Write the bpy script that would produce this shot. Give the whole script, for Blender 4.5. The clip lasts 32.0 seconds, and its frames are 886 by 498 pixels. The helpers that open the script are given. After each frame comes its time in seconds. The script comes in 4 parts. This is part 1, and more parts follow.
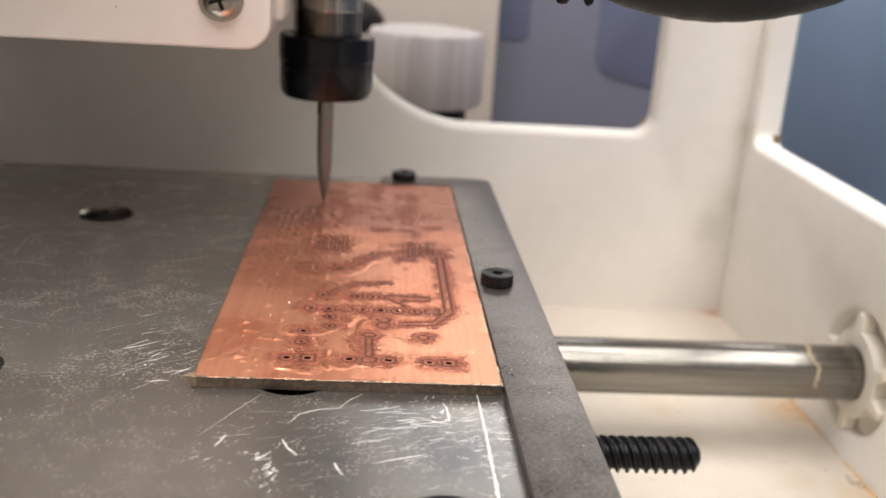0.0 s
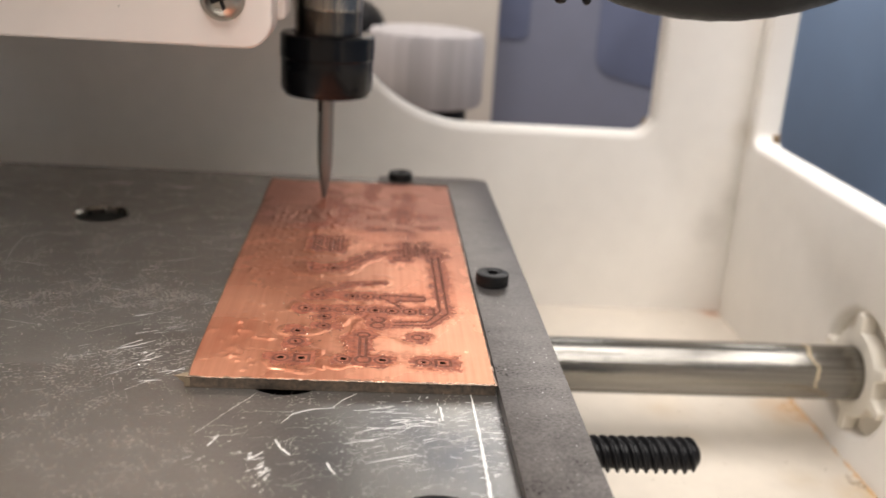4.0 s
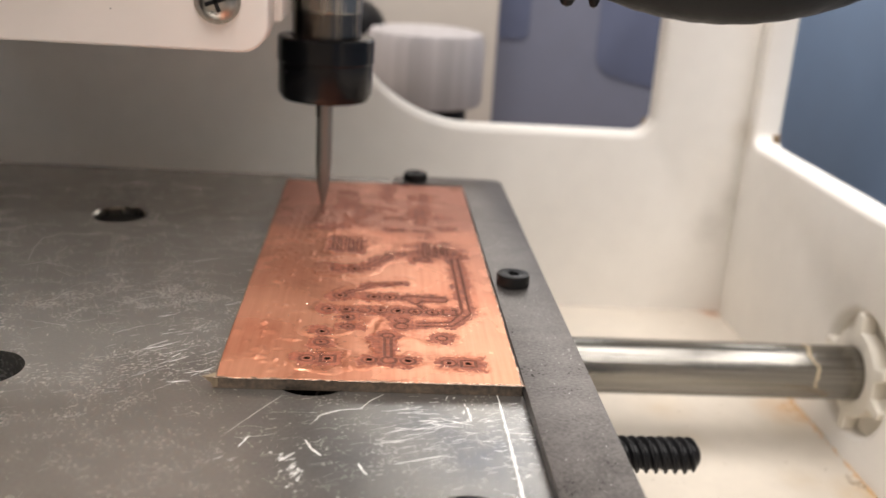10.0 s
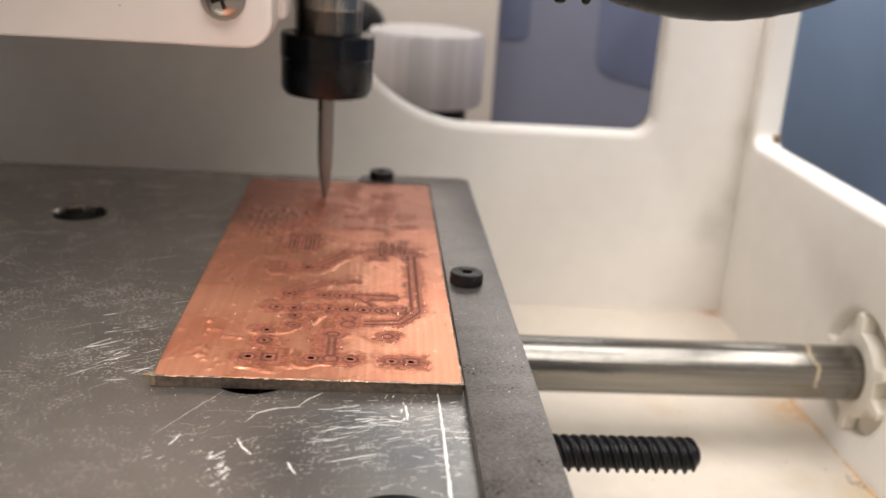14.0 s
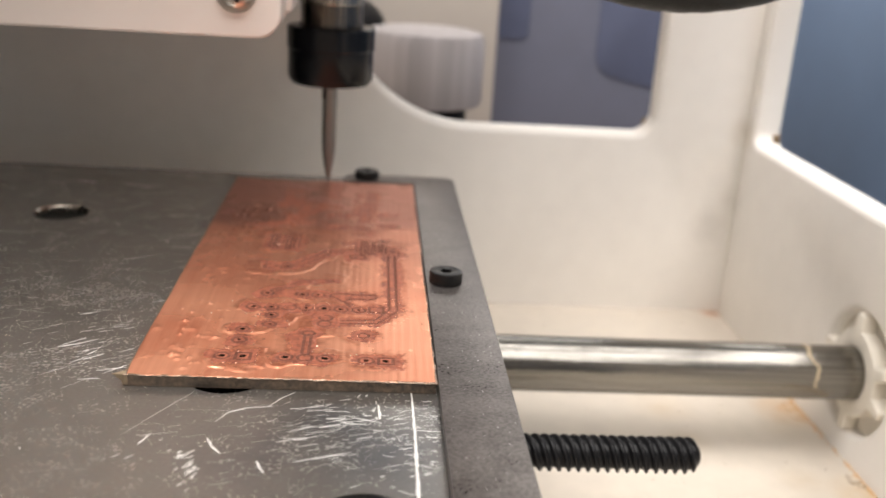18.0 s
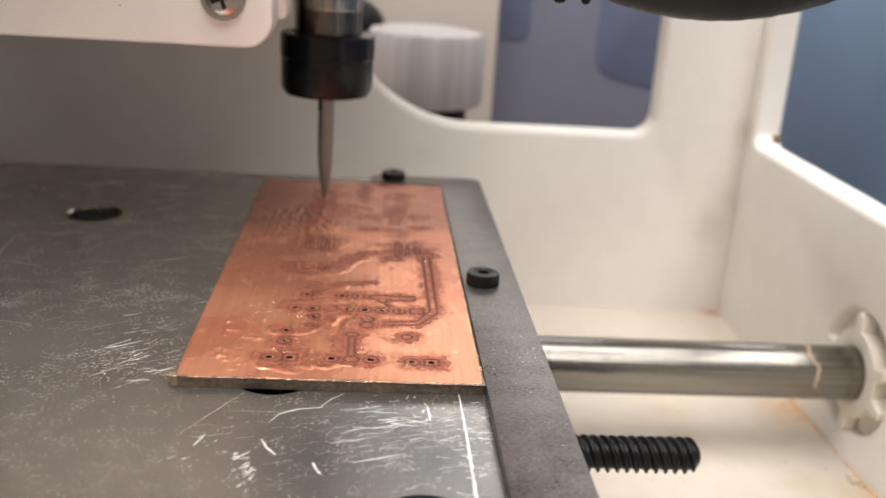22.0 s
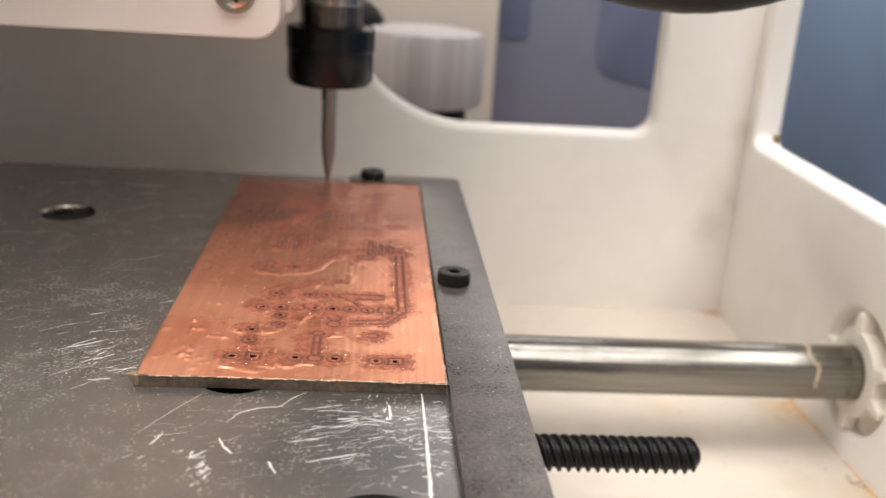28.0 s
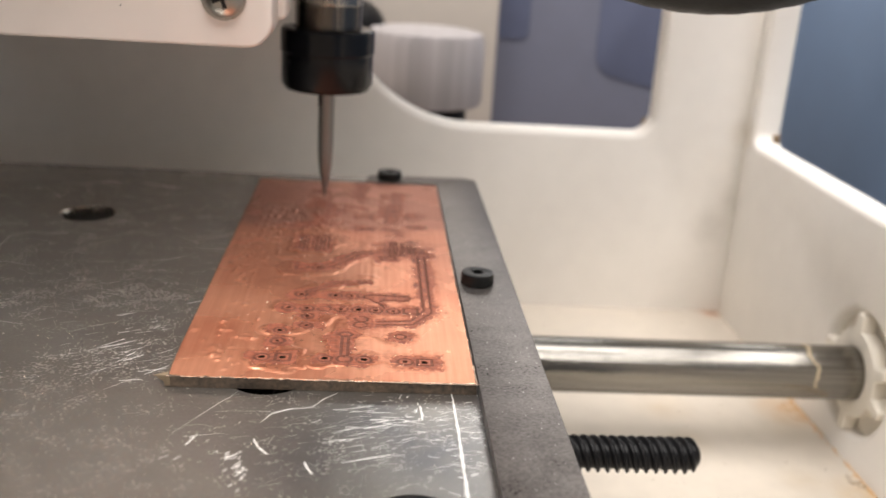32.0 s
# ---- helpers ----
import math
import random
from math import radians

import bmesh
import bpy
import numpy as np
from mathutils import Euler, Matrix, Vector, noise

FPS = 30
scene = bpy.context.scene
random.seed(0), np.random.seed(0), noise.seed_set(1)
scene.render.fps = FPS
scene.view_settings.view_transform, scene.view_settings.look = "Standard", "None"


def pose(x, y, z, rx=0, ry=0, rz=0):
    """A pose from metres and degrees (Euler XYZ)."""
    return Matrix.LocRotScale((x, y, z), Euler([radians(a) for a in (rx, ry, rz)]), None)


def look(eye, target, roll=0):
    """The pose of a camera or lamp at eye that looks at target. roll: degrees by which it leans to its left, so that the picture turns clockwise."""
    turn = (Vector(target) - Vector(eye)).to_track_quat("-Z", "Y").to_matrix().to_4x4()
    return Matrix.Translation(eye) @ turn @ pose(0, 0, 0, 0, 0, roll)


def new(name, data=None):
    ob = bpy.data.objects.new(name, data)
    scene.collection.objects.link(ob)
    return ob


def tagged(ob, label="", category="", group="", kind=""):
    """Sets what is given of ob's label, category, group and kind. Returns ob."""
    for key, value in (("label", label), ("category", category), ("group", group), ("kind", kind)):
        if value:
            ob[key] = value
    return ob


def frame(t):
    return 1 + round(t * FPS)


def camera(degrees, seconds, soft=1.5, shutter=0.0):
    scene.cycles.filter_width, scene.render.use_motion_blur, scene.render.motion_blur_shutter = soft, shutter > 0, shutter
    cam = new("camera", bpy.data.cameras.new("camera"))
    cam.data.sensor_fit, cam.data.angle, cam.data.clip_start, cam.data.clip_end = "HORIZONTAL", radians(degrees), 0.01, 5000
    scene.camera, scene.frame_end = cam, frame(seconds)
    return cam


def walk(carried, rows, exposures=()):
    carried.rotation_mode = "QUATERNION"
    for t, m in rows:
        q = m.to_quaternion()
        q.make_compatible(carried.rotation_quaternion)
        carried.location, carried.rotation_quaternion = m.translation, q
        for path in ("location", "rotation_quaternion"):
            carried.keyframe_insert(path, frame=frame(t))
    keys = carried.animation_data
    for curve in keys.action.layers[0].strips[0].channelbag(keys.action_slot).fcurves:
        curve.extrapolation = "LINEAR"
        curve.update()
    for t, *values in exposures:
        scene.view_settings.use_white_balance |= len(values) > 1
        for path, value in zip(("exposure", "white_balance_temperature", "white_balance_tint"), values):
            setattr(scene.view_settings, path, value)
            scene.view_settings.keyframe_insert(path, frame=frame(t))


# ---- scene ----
MM = 0.001
cam = camera(49.73, 32.0, soft=1.5)
EYE = (-0.01800, -0.11215, 0.05752)
AIM = (-0.00271, 0.07696, -0.00574)
cam.data.dof.use_dof = True
cam.data.dof.focus_distance = 0.130
cam.data.dof.aperture_fstop = 23.0
walk(cam, [(0.0, look(EYE, AIM, 3.69)), (32.0, look(EYE, AIM, 3.69))], [(0.0, 0.0), (32.0, 0.0)])

# ---- light: ceiling panel in front of and above the machine, added unseen rear light, dim room ----
world = bpy.data.worlds.new("room_air")
scene.world = world
world.use_nodes = True
world.node_tree.nodes["Background"].inputs[0].default_value = (1.0, 0.93, 0.86, 1)
world.node_tree.nodes["Background"].inputs[1].default_value = 0.25


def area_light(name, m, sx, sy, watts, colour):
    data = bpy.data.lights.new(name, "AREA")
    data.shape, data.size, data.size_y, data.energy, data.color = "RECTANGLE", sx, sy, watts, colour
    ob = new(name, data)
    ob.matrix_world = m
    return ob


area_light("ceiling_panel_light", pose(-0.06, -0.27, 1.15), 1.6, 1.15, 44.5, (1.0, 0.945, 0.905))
# no such lamp is seen; added for bright reflections on bed and board
area_light("unseen_rear_light", pose(-0.1, 1.3, 0.89, -56), 2.4, 0.8, 20.5, (1.0, 0.965, 0.93))

# ---- materials ----


def material(name, colour, rough=0.5, metal=0.0, vary=0.15, scale=400.0, bump=0.0, bump_scale=2500.0, stretch=(1, 1, 1), rough_vary=0.12, sub=0.0, spec=0.5):
    """A surface with colour and gloss varied at two sizes, and fine relief."""
    mat = bpy.data.materials.new(name)
    mat.use_nodes = True
    nt = mat.node_tree
    bs = nt.nodes["Principled BSDF"]
    co = nt.nodes.new("ShaderNodeTexCoord")
    mp = nt.nodes.new("ShaderNodeMapping")
    mp.inputs["Scale"].default_value = stretch
    nt.links.new(co.outputs["Object"], mp.inputs["Vector"])
    big = nt.nodes.new("ShaderNodeTexNoise")
    big.inputs["Scale"].default_value, big.inputs["Detail"].default_value = scale * 0.12, 5
    fine = nt.nodes.new("ShaderNodeTexNoise")
    fine.inputs["Scale"].default_value, fine.inputs["Detail"].default_value = scale, 6
    for n in (big, fine):
        nt.links.new(mp.outputs[0], n.inputs["Vector"])
    add = nt.nodes.new("ShaderNodeMath")
    add.operation = "ADD"
    nt.links.new(big.outputs[0], add.inputs[0])
    nt.links.new(fine.outputs[0], add.inputs[1])
    ramp = nt.nodes.new("ShaderNodeMapRange")
    ramp.inputs["From Min"].default_value, ramp.inputs["From Max"].default_value = 0.6, 1.4
    ramp.inputs["To Min"].default_value, ramp.inputs["To Max"].default_value = 1 - vary, 1 + vary
    nt.links.new(add.outputs[0], ramp.inputs["Value"])
    mul = nt.nodes.new("ShaderNodeVectorMath")
    mul.operation = "SCALE"
    mul.inputs[0].default_value = colour
    nt.links.new(ramp.outputs[0], mul.inputs["Scale"])
    nt.links.new(mul.outputs[0], bs.inputs["Base Color"])
    rr = nt.nodes.new("ShaderNodeMapRange")
    rr.inputs["From Min"].default_value, rr.inputs["From Max"].default_value = 0.6, 1.4
    rr.inputs["To Min"].default_value, rr.inputs["To Max"].default_value = max(0.02, rough - rough_vary), min(1, rough + rough_vary)
    nt.links.new(add.outputs[0], rr.inputs["Value"])
    nt.links.new(rr.outputs[0], bs.inputs["Roughness"])
    bs.inputs["Metallic"].default_value = metal
    bs.inputs["Specular IOR Level"].default_value = spec
    if sub:
        bs.inputs["Subsurface Weight"].default_value = sub
        bs.inputs["Subsurface Radius"].default_value = (1.0, 0.8, 0.6)
        bs.inputs["Subsurface Scale"].default_value = 0.004
    if bump:
        grain = nt.nodes.new("ShaderNodeTexNoise")
        grain.inputs["Scale"].default_value, grain.inputs["Detail"].default_value = bump_scale, 4
        nt.links.new(mp.outputs[0], grain.inputs["Vector"])
        bn = nt.nodes.new("ShaderNodeBump")
        bn.inputs["Strength"].default_value, bn.inputs["Distance"].default_value = bump, 0.0002
        nt.links.new(grain.outputs[0], bn.inputs["Height"])
        nt.links.new(bn.outputs[0], bs.inputs["Normal"])
    return mat


HDPE = material("white_plastic", (0.915, 0.882, 0.835), 0.55, vary=0.035, scale=160, bump=0.12, bump_scale=900, sub=0.0, spec=0.3)
# same plastic as the walls, darkened to offset the ceiling light on the floor
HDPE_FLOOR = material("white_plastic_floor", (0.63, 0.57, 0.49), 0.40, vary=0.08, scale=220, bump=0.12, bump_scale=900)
PLATE = material("carriage_plastic", (0.87, 0.80, 0.75), 0.40, vary=0.03, scale=160, bump=0.08, bump_scale=900)


def second_gloss(mat, rough, share):
    """Mixes in a duller lobe with the same colour and relief, for metal scuffed finer than its grain."""
    nt = mat.node_tree
    bs = nt.nodes["Principled BSDF"]
    dull = nt.nodes.new("ShaderNodeBsdfPrincipled")
    dull.inputs["Metallic"].default_value = bs.inputs["Metallic"].default_value
    dull.inputs["Specular IOR Level"].default_value = bs.inputs["Specular IOR Level"].default_value
    dull.inputs["Roughness"].default_value = rough
    for slot in ("Base Color", "Normal"):
        if bs.inputs[slot].links:
            nt.links.new(bs.inputs[slot].links[0].from_socket, dull.inputs[slot])
    blend = nt.nodes.new("ShaderNodeMixShader")
    blend.inputs[0].default_value = share
    nt.links.new(bs.outputs[0], blend.inputs[1])
    nt.links.new(dull.outputs[0], blend.inputs[2])
    nt.links.new(blend.outputs[0], nt.nodes["Material Output"].inputs["Surface"])


def worn_metal(name, dark, light, rough, scuff, layers, bump, metal=1.0, spec=0.5, grain=420, polish=0.0):
    """Rolled metal plate: clouded, with patches of fine scuffs that run in several directions."""
    mat = bpy.data.materials.new(name)
    mat.use_nodes = True
    nt = mat.node_tree
    bs = nt.nodes["Principled BSDF"]
    bs.inputs["Metallic"].default_value = metal
    bs.inputs["Specular IOR Level"].default_value = spec
    co = nt.nodes.new("ShaderNodeTexCoord")

    def field(scale, detail, stretch=(1, 1, 1), turn=0.0, lo=0.3, hi=0.7, shift=0.0):
        mp = nt.nodes.new("ShaderNodeMapping")
        mp.vector_type = "POINT"
        mp.inputs["Location"].default_value = (shift, shift, 0)
        mp.inputs["Rotation"].default_value = (0, 0, radians(turn))
        sc = nt.nodes.new("ShaderNodeMapping")
        sc.inputs["Scale"].default_value = stretch
        n = nt.nodes.new("ShaderNodeTexNoise")
        n.inputs["Scale"].default_value, n.inputs["Detail"].default_value = scale, detail
        r = nt.nodes.new("ShaderNodeMapRange")
        r.inputs["From Min"].default_value, r.inputs["From Max"].default_value = lo, hi
        nt.links.new(co.outputs["Object"], mp.inputs["Vector"])
        nt.links.new(mp.outputs[0], sc.inputs["Vector"])
        nt.links.new(sc.outputs[0], n.inputs["Vector"])
        nt.links.new(n.outputs[0], r.inputs["Value"])
        return r.outputs[0]

    def math_node(op, a, b):
        n = nt.nodes.new("ShaderNodeMath")
        n.operation = op
        for i, v in enumerate((a, b)):
            if isinstance(v, (int, float)):
                n.inputs[i].default_value = v
            else:
                nt.links.new(v, n.inputs[i])
        return n.outputs[0]

    cloud = math_node("ADD", math_node("MULTIPLY", field(55, 5, (0.8, 1, 1), 0, 0.32, 0.68), 0.25), math_node("MULTIPLY", field(grain, 6, (0.8, 1, 1), -20, 0.35, 0.65), 0.5))
    cloud = math_node("ADD", cloud, math_node("MULTIPLY", field(300, 6, (0.7, 1, 1), -10, 0.36, 0.64, 0.7), 0.25))
    marks = None
    for i, (turn, scale, lo, patch) in enumerate(layers):
        one = math_node("MULTIPLY", field(scale, 2, (0.03, 1, 1), turn, lo, lo + 0.06, 0.37 * i), math_node("MULTIPLY", field(patch, 3, (1, 1, 1), 0, 0.50, 0.66, 1.3 * i + 0.2), 0.45))
        marks = one if marks is None else math_node("MAXIMUM", marks, one)
    tone = nt.nodes.new("ShaderNodeMix")
    tone.data_type = "RGBA"
    tone.inputs["A"].default_value, tone.inputs["B"].default_value = (*dark, 1), (*light, 1)
    nt.links.new(cloud, tone.inputs["Factor"])
    col = nt.nodes.new("ShaderNodeMix")
    col.data_type = "RGBA"
    col.inputs["B"].default_value = (*scuff, 1)
    nt.links.new(marks, col.inputs["Factor"])
    nt.links.new(tone.outputs["Result"], col.inputs["A"])
    nt.links.new(col.outputs["Result"], bs.inputs["Base Color"])
    gloss = math_node("ADD", math_node("MULTIPLY", cloud, 0.16), rough - 0.08)
    if polish:
        rubbed = math_node("MULTIPLY", field(1300, 4, (0.7, 1, 1), -14, 0.50, 0.62, 2.1), field(90, 3, (1, 1, 1), 0, 0.40, 0.62, 5.3))
        gloss = math_node("SUBTRACT", gloss, math_node("MULTIPLY", rubbed, polish))
    nt.links.new(math_node("ADD", gloss, math_node("MULTIPLY", marks, 0.14)), bs.inputs["Roughness"])
    bn = nt.nodes.new("ShaderNodeBump")
    bn.inputs["Strength"].default_value, bn.inputs["Distance"].default_value = bump, 0.0002
    nt.links.new(math_node("ADD", field(4200, 4), math_node("MULTIPLY", marks, 0.8)), bn.inputs["Height"])
    nt.links.new(bn.outputs[0], bs.inputs["Normal"])
    return mat


ALU = worn_metal("scuffed_aluminium", (0.36, 0.346, 0.322), (0.56, 0.542, 0.508), 0.24, (0.60, 0.59, 0.565), ((-14, 5200, 0.66, 60), (-30, 6200, 0.68, 75), (12, 5600, 0.68, 50), (-20, 7200, 0.64, 120)), 0.12, grain=2600, polish=0.05)


def stain_or_reflection(mat, spots):
    """Soiled or reflection-tinted spots: (place in mm, radius in mm, colour, strength), broken up by noise."""
    nt = mat.node_tree
    bs = nt.nodes["Principled BSDF"]
    co = nt.nodes.new("ShaderNodeTexCoord")
    grain = nt.nodes.new("ShaderNodeTexNoise")
    grain.inputs["Scale"].default_value, grain.inputs["Detail"].default_value = 260, 5
    nt.links.new(co.outputs["Object"], grain.inputs["Vector"])
    for place, radius, colour, strength in spots:
        far = nt.nodes.new("ShaderNodeVectorMath")
        far.operation = "DISTANCE"
        far.inputs[1].default_value = [v * MM for v in place]
        nt.links.new(co.outputs["Object"], far.inputs[0])
        fall = nt.nodes.new("ShaderNodeMapRange")
        fall.inputs["From Max"].default_value = radius * MM
        fall.inputs["To Min"].default_value, fall.inputs["To Max"].default_value = 2.0 * strength, 0.0
        nt.links.new(far.outputs["Value"], fall.inputs["Value"])
        amount = nt.nodes.new("ShaderNodeMath")
        amount.operation = "MULTIPLY"
        nt.links.new(fall.outputs[0], amount.inputs[0])
        nt.links.new(grain.outputs[0], amount.inputs[1])
        mix = nt.nodes.new("ShaderNodeMix")
        mix.data_type = "RGBA"
        mix.inputs["B"].default_value = (*colour, 1)
        nt.links.new(amount.outputs[0], mix.inputs["Factor"])
        nt.links.new(bs.inputs["Base Color"].links[0].from_socket, mix.inputs["A"])
        nt.links.new(mix.outputs["Result"], bs.inputs["Base Color"])


# dark bluish spots paint in reflections on the bed's near right
stain_or_reflection(ALU, (((-6, -15, 0), 10, (0.13, 0.145, 0.185), 0.7), ((-13, -7, 0), 8, (0.15, 0.16, 0.19), 0.6), ((-3, -30, 0), 10, (0.13, 0.145, 0.185), 0.7), ((-21, -17, 0), 11, (0.17, 0.17, 0.19), 0.4), ((2, -6, 0), 8, (0.14, 0.16, 0.21), 0.5)))
stain_or_reflection(HDPE, (((81, 151, -20), 7, (0.42, 0.40, 0.36), 0.28), ((87.3, 151, -12), 6, (0.45, 0.42, 0.36), 0.2), ((87.5, 149, 8), 6, (0.58, 0.50, 0.38), 0.35), ((58, 153, 8), 4, (0.5, 0.42, 0.30), 0.35), ((87.3, 88, -36), 9, (0.55, 0.46, 0.32), 0.3)))
stain_or_reflection(HDPE_FLOOR, (((53, 88, -46.9), 9, (0.55, 0.42, 0.27), 0.35), ((54, 72, -46.9), 7, (0.45, 0.36, 0.24), 0.4), ((84, 88, -46.9), 10, (0.62, 0.36, 0.14), 0.6), ((80, 80, -46.9), 8, (0.45, 0.36, 0.24), 0.35), ((74, 57, -46.9), 6, (0.5, 0.4, 0.26), 0.35), ((86, 52, -46.9), 9, (0.55, 0.38, 0.18), 0.5), ((85, 149, -46.9), 4, (0.55, 0.25, 0.10), 0.8)))
second_gloss(ALU, 0.46, 0.3)
BRIGHT = material("bright_scratch", (0.96, 0.95, 0.93), 0.58, 1.0, vary=0.1)
FAINT = material("faint_scratch", (0.66, 0.645, 0.62), 0.48, 1.0, vary=0.1)
STEEL = worn_metal("grey_bracket_steel", (0.078, 0.070, 0.066), (0.235, 0.216, 0.204), 0.33, (0.27, 0.25, 0.23), ((-14, 6000, 0.62, 200), (70, 5200, 0.64, 160)), 0.14, 0.8, 0.3, 2600)
SCREWS = material("black_screw_steel", (0.007, 0.007, 0.007), 0.36, 0.0, vary=0.3, scale=1500, bump=0.1, spec=0.3)
BLACK = material("black_oxide", (0.008, 0.008, 0.009), 0.40, 0.0, vary=0.2, scale=900, bump=0.05, spec=0.2)
RUBBER = material("black_sleeve", (0.006, 0.006, 0.0065), 0.45, spec=0.25, vary=0.2, scale=900, bump=0.3, bump_scale=4000)
CHROME = material("ground_steel", (0.235, 0.225, 0.205), 0.15, 1.0, vary=0.7, scale=2600, rough_vary=0.16, stretch=(0.008, 1, 1), bump=0.5, bump_scale=1900)
COLLAR = material("yellowed_plastic", (0.80, 0.75, 0.66), 0.6, vary=0.1, scale=220, bump=0.2, bump_scale=900, spec=0.3)
NOSE = material("dark_nose_steel", (0.16, 0.14, 0.12), 0.24, 1.0, vary=0.2, scale=1500, stretch=(1, 1, 0.02))
TOOL = material("carbide", (0.335, 0.335, 0.315), 0.58, 1.0, vary=0.03, scale=600, rough_vary=0.04)
SCREW_STEEL = material("zinc_screw_steel", (0.36, 0.34, 0.31), 0.30, 1.0, vary=0.2, scale=900)
NUT = material("black_glossy_nut", (0.0035, 0.004, 0.0055), 0.24, vary=0.1, scale=600, spec=0.32, rough_vary=0.05)
SHAFT = material("spindle_steel", (0.36, 0.33, 0.29), 0.26, 1.0, vary=0.2, scale=1500, rough_vary=0.06, stretch=(1, 1, 0.02))
FR1 = material("brown_board_core", (0.072, 0.05, 0.033), 0.7, vary=1.1, scale=1500, bump=0.5, bump_scale=3000)
BURR = material("pale_board_burr", (0.19, 0.14, 0.088), 0.8, vary=0.2, scale=900)
RESIN = material("dried_resin", (0.52, 0.43, 0.30), 0.7, vary=0.2, scale=900)
DUST = material("orange_dust", (0.62, 0.40, 0.20), 0.85, vary=0.35, scale=1500)
GREY_DUST = material("grey_dust", (0.26, 0.19, 0.12), 0.85, vary=0.35, scale=1500)
CHIP = material("copper_chip", (1.0, 0.76, 0.62), 0.22, 0.9, vary=0.2, scale=1500)
SPECK = material("metal_speck", (0.9, 0.84, 0.78), 0.3, 0.9, vary=0.2, scale=1500)
FABRIC = material("blue_grey_fabric", (0.165, 0.175, 0.235), 0.9, vary=0.08, scale=90, bump=0.2, bump_scale=900)
FABRIC_SIDE = material("slate_blue_fabric", (0.165, 0.237, 0.36), 0.9, vary=0.08, scale=90, bump=0.2, bump_scale=900)
FABRIC_DARK = material("dark_blue_fabric", (0.108, 0.124, 0.198), 0.9, vary=0.08, scale=90)
BEIGE = material("beige_board", (0.52, 0.47, 0.42), 0.7, vary=0.05, scale=90)
JAR = material("frosted_white_plastic", (0.47, 0.445, 0.455), 0.35, vary=0.24, scale=420, stretch=(1, 1, 0.02), sub=0.0)
WALLPAINT = material("room_paint", (0.25, 0.24, 0.235), 0.8, vary=0.06, scale=8)
DESK = material("desk_laminate", (0.35, 0.27, 0.2), 0.5, vary=0.15, scale=20)


def copper_material(name, dark, light, metal, rough, grain, spec=0.5, tarnish=None):
    """Bare or milled copper: brushed along the board, clouded by handling."""
    mat = bpy.data.materials.new(name)
    mat.use_nodes = True
    nt = mat.node_tree
    bs = nt.nodes["Principled BSDF"]
    co = nt.nodes.new("ShaderNodeTexCoord")
    mp = nt.nodes.new("ShaderNodeMapping")
    mp.inputs["Scale"].default_value = (1, 0.03, 1)
    nt.links.new(co.outputs["Object"], mp.inputs["Vector"])
    brush = nt.nodes.new("ShaderNodeTexNoise")
    brush.inputs["Scale"].default_value, brush.inputs["Detail"].default_value = 1500, 3
    nt.links.new(mp.outputs[0], brush.inputs["Vector"])
    cloud = nt.nodes.new("ShaderNodeTexNoise")
    cloud.inputs["Scale"].default_value, cloud.inputs["Detail"].default_value = grain, 6
    nt.links.new(co.outputs["Object"], cloud.inputs["Vector"])
    ramp = nt.nodes.new("ShaderNodeValToRGB")
    ramp.color_ramp.elements[0].position, ramp.color_ramp.elements[1].position = 0.32, 0.68
    ramp.color_ramp.elements[0].color, ramp.color_ramp.elements[1].color = (*dark, 1), (*light, 1)
    both = nt.nodes.new("ShaderNodeMix")
    both.inputs["Factor"].default_value = 0.35
    nt.links.new(cloud.outputs[0], both.inputs["A"])
    nt.links.new(brush.outputs[0], both.inputs["B"])
    nt.links.new(both.outputs["Result"], ramp.inputs[0])
    colour = ramp.outputs[0]
    if tarnish:
        soil = nt.nodes.new("ShaderNodeAttribute")
        soil.attribute_name = "soil"
        speckle = nt.nodes.new("ShaderNodeTexNoise")
        speckle.inputs["Scale"].default_value, speckle.inputs["Detail"].default_value = 900, 5
        nt.links.new(co.outputs["Object"], speckle.inputs["Vector"])
        cover = nt.nodes.new("ShaderNodeMath")
        cover.operation = "MULTIPLY"
        spread = nt.nodes.new("ShaderNodeMapRange")
        spread.inputs["From Min"].default_value, spread.inputs["From Max"].default_value = 0.3, 0.62
        nt.links.new(speckle.outputs[0], spread.inputs["Value"])
        nt.links.new(soil.outputs["Fac"], cover.inputs[0])
        nt.links.new(spread.outputs[0], cover.inputs[1])
        dull = nt.nodes.new("ShaderNodeMix")
        dull.data_type = "RGBA"
        dull.inputs["B"].default_value = (*tarnish, 1)
        nt.links.new(cover.outputs[0], dull.inputs["Factor"])
        nt.links.new(colour, dull.inputs["A"])
        colour = dull.outputs["Result"]
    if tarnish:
        # haze attribute: copper darkened by far haze and by painted-in dimming
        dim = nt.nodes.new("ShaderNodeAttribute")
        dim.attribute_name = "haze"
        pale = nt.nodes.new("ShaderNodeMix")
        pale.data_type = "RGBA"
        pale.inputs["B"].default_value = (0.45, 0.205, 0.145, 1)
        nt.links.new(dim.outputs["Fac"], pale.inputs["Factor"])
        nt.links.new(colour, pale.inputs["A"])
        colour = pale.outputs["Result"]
    nt.links.new(colour, bs.inputs["Base Color"])
    bs.inputs["Metallic"].default_value = metal
    bs.inputs["Specular IOR Level"].default_value = spec
    rr = nt.nodes.new("ShaderNodeMapRange")
    rr.inputs["To Min"].default_value, rr.inputs["To Max"].default_value = rough - 0.08, rough + 0.08
    nt.links.new(cloud.outputs[0], rr.inputs["Value"])
    nt.links.new(rr.outputs[0], bs.inputs["Roughness"])
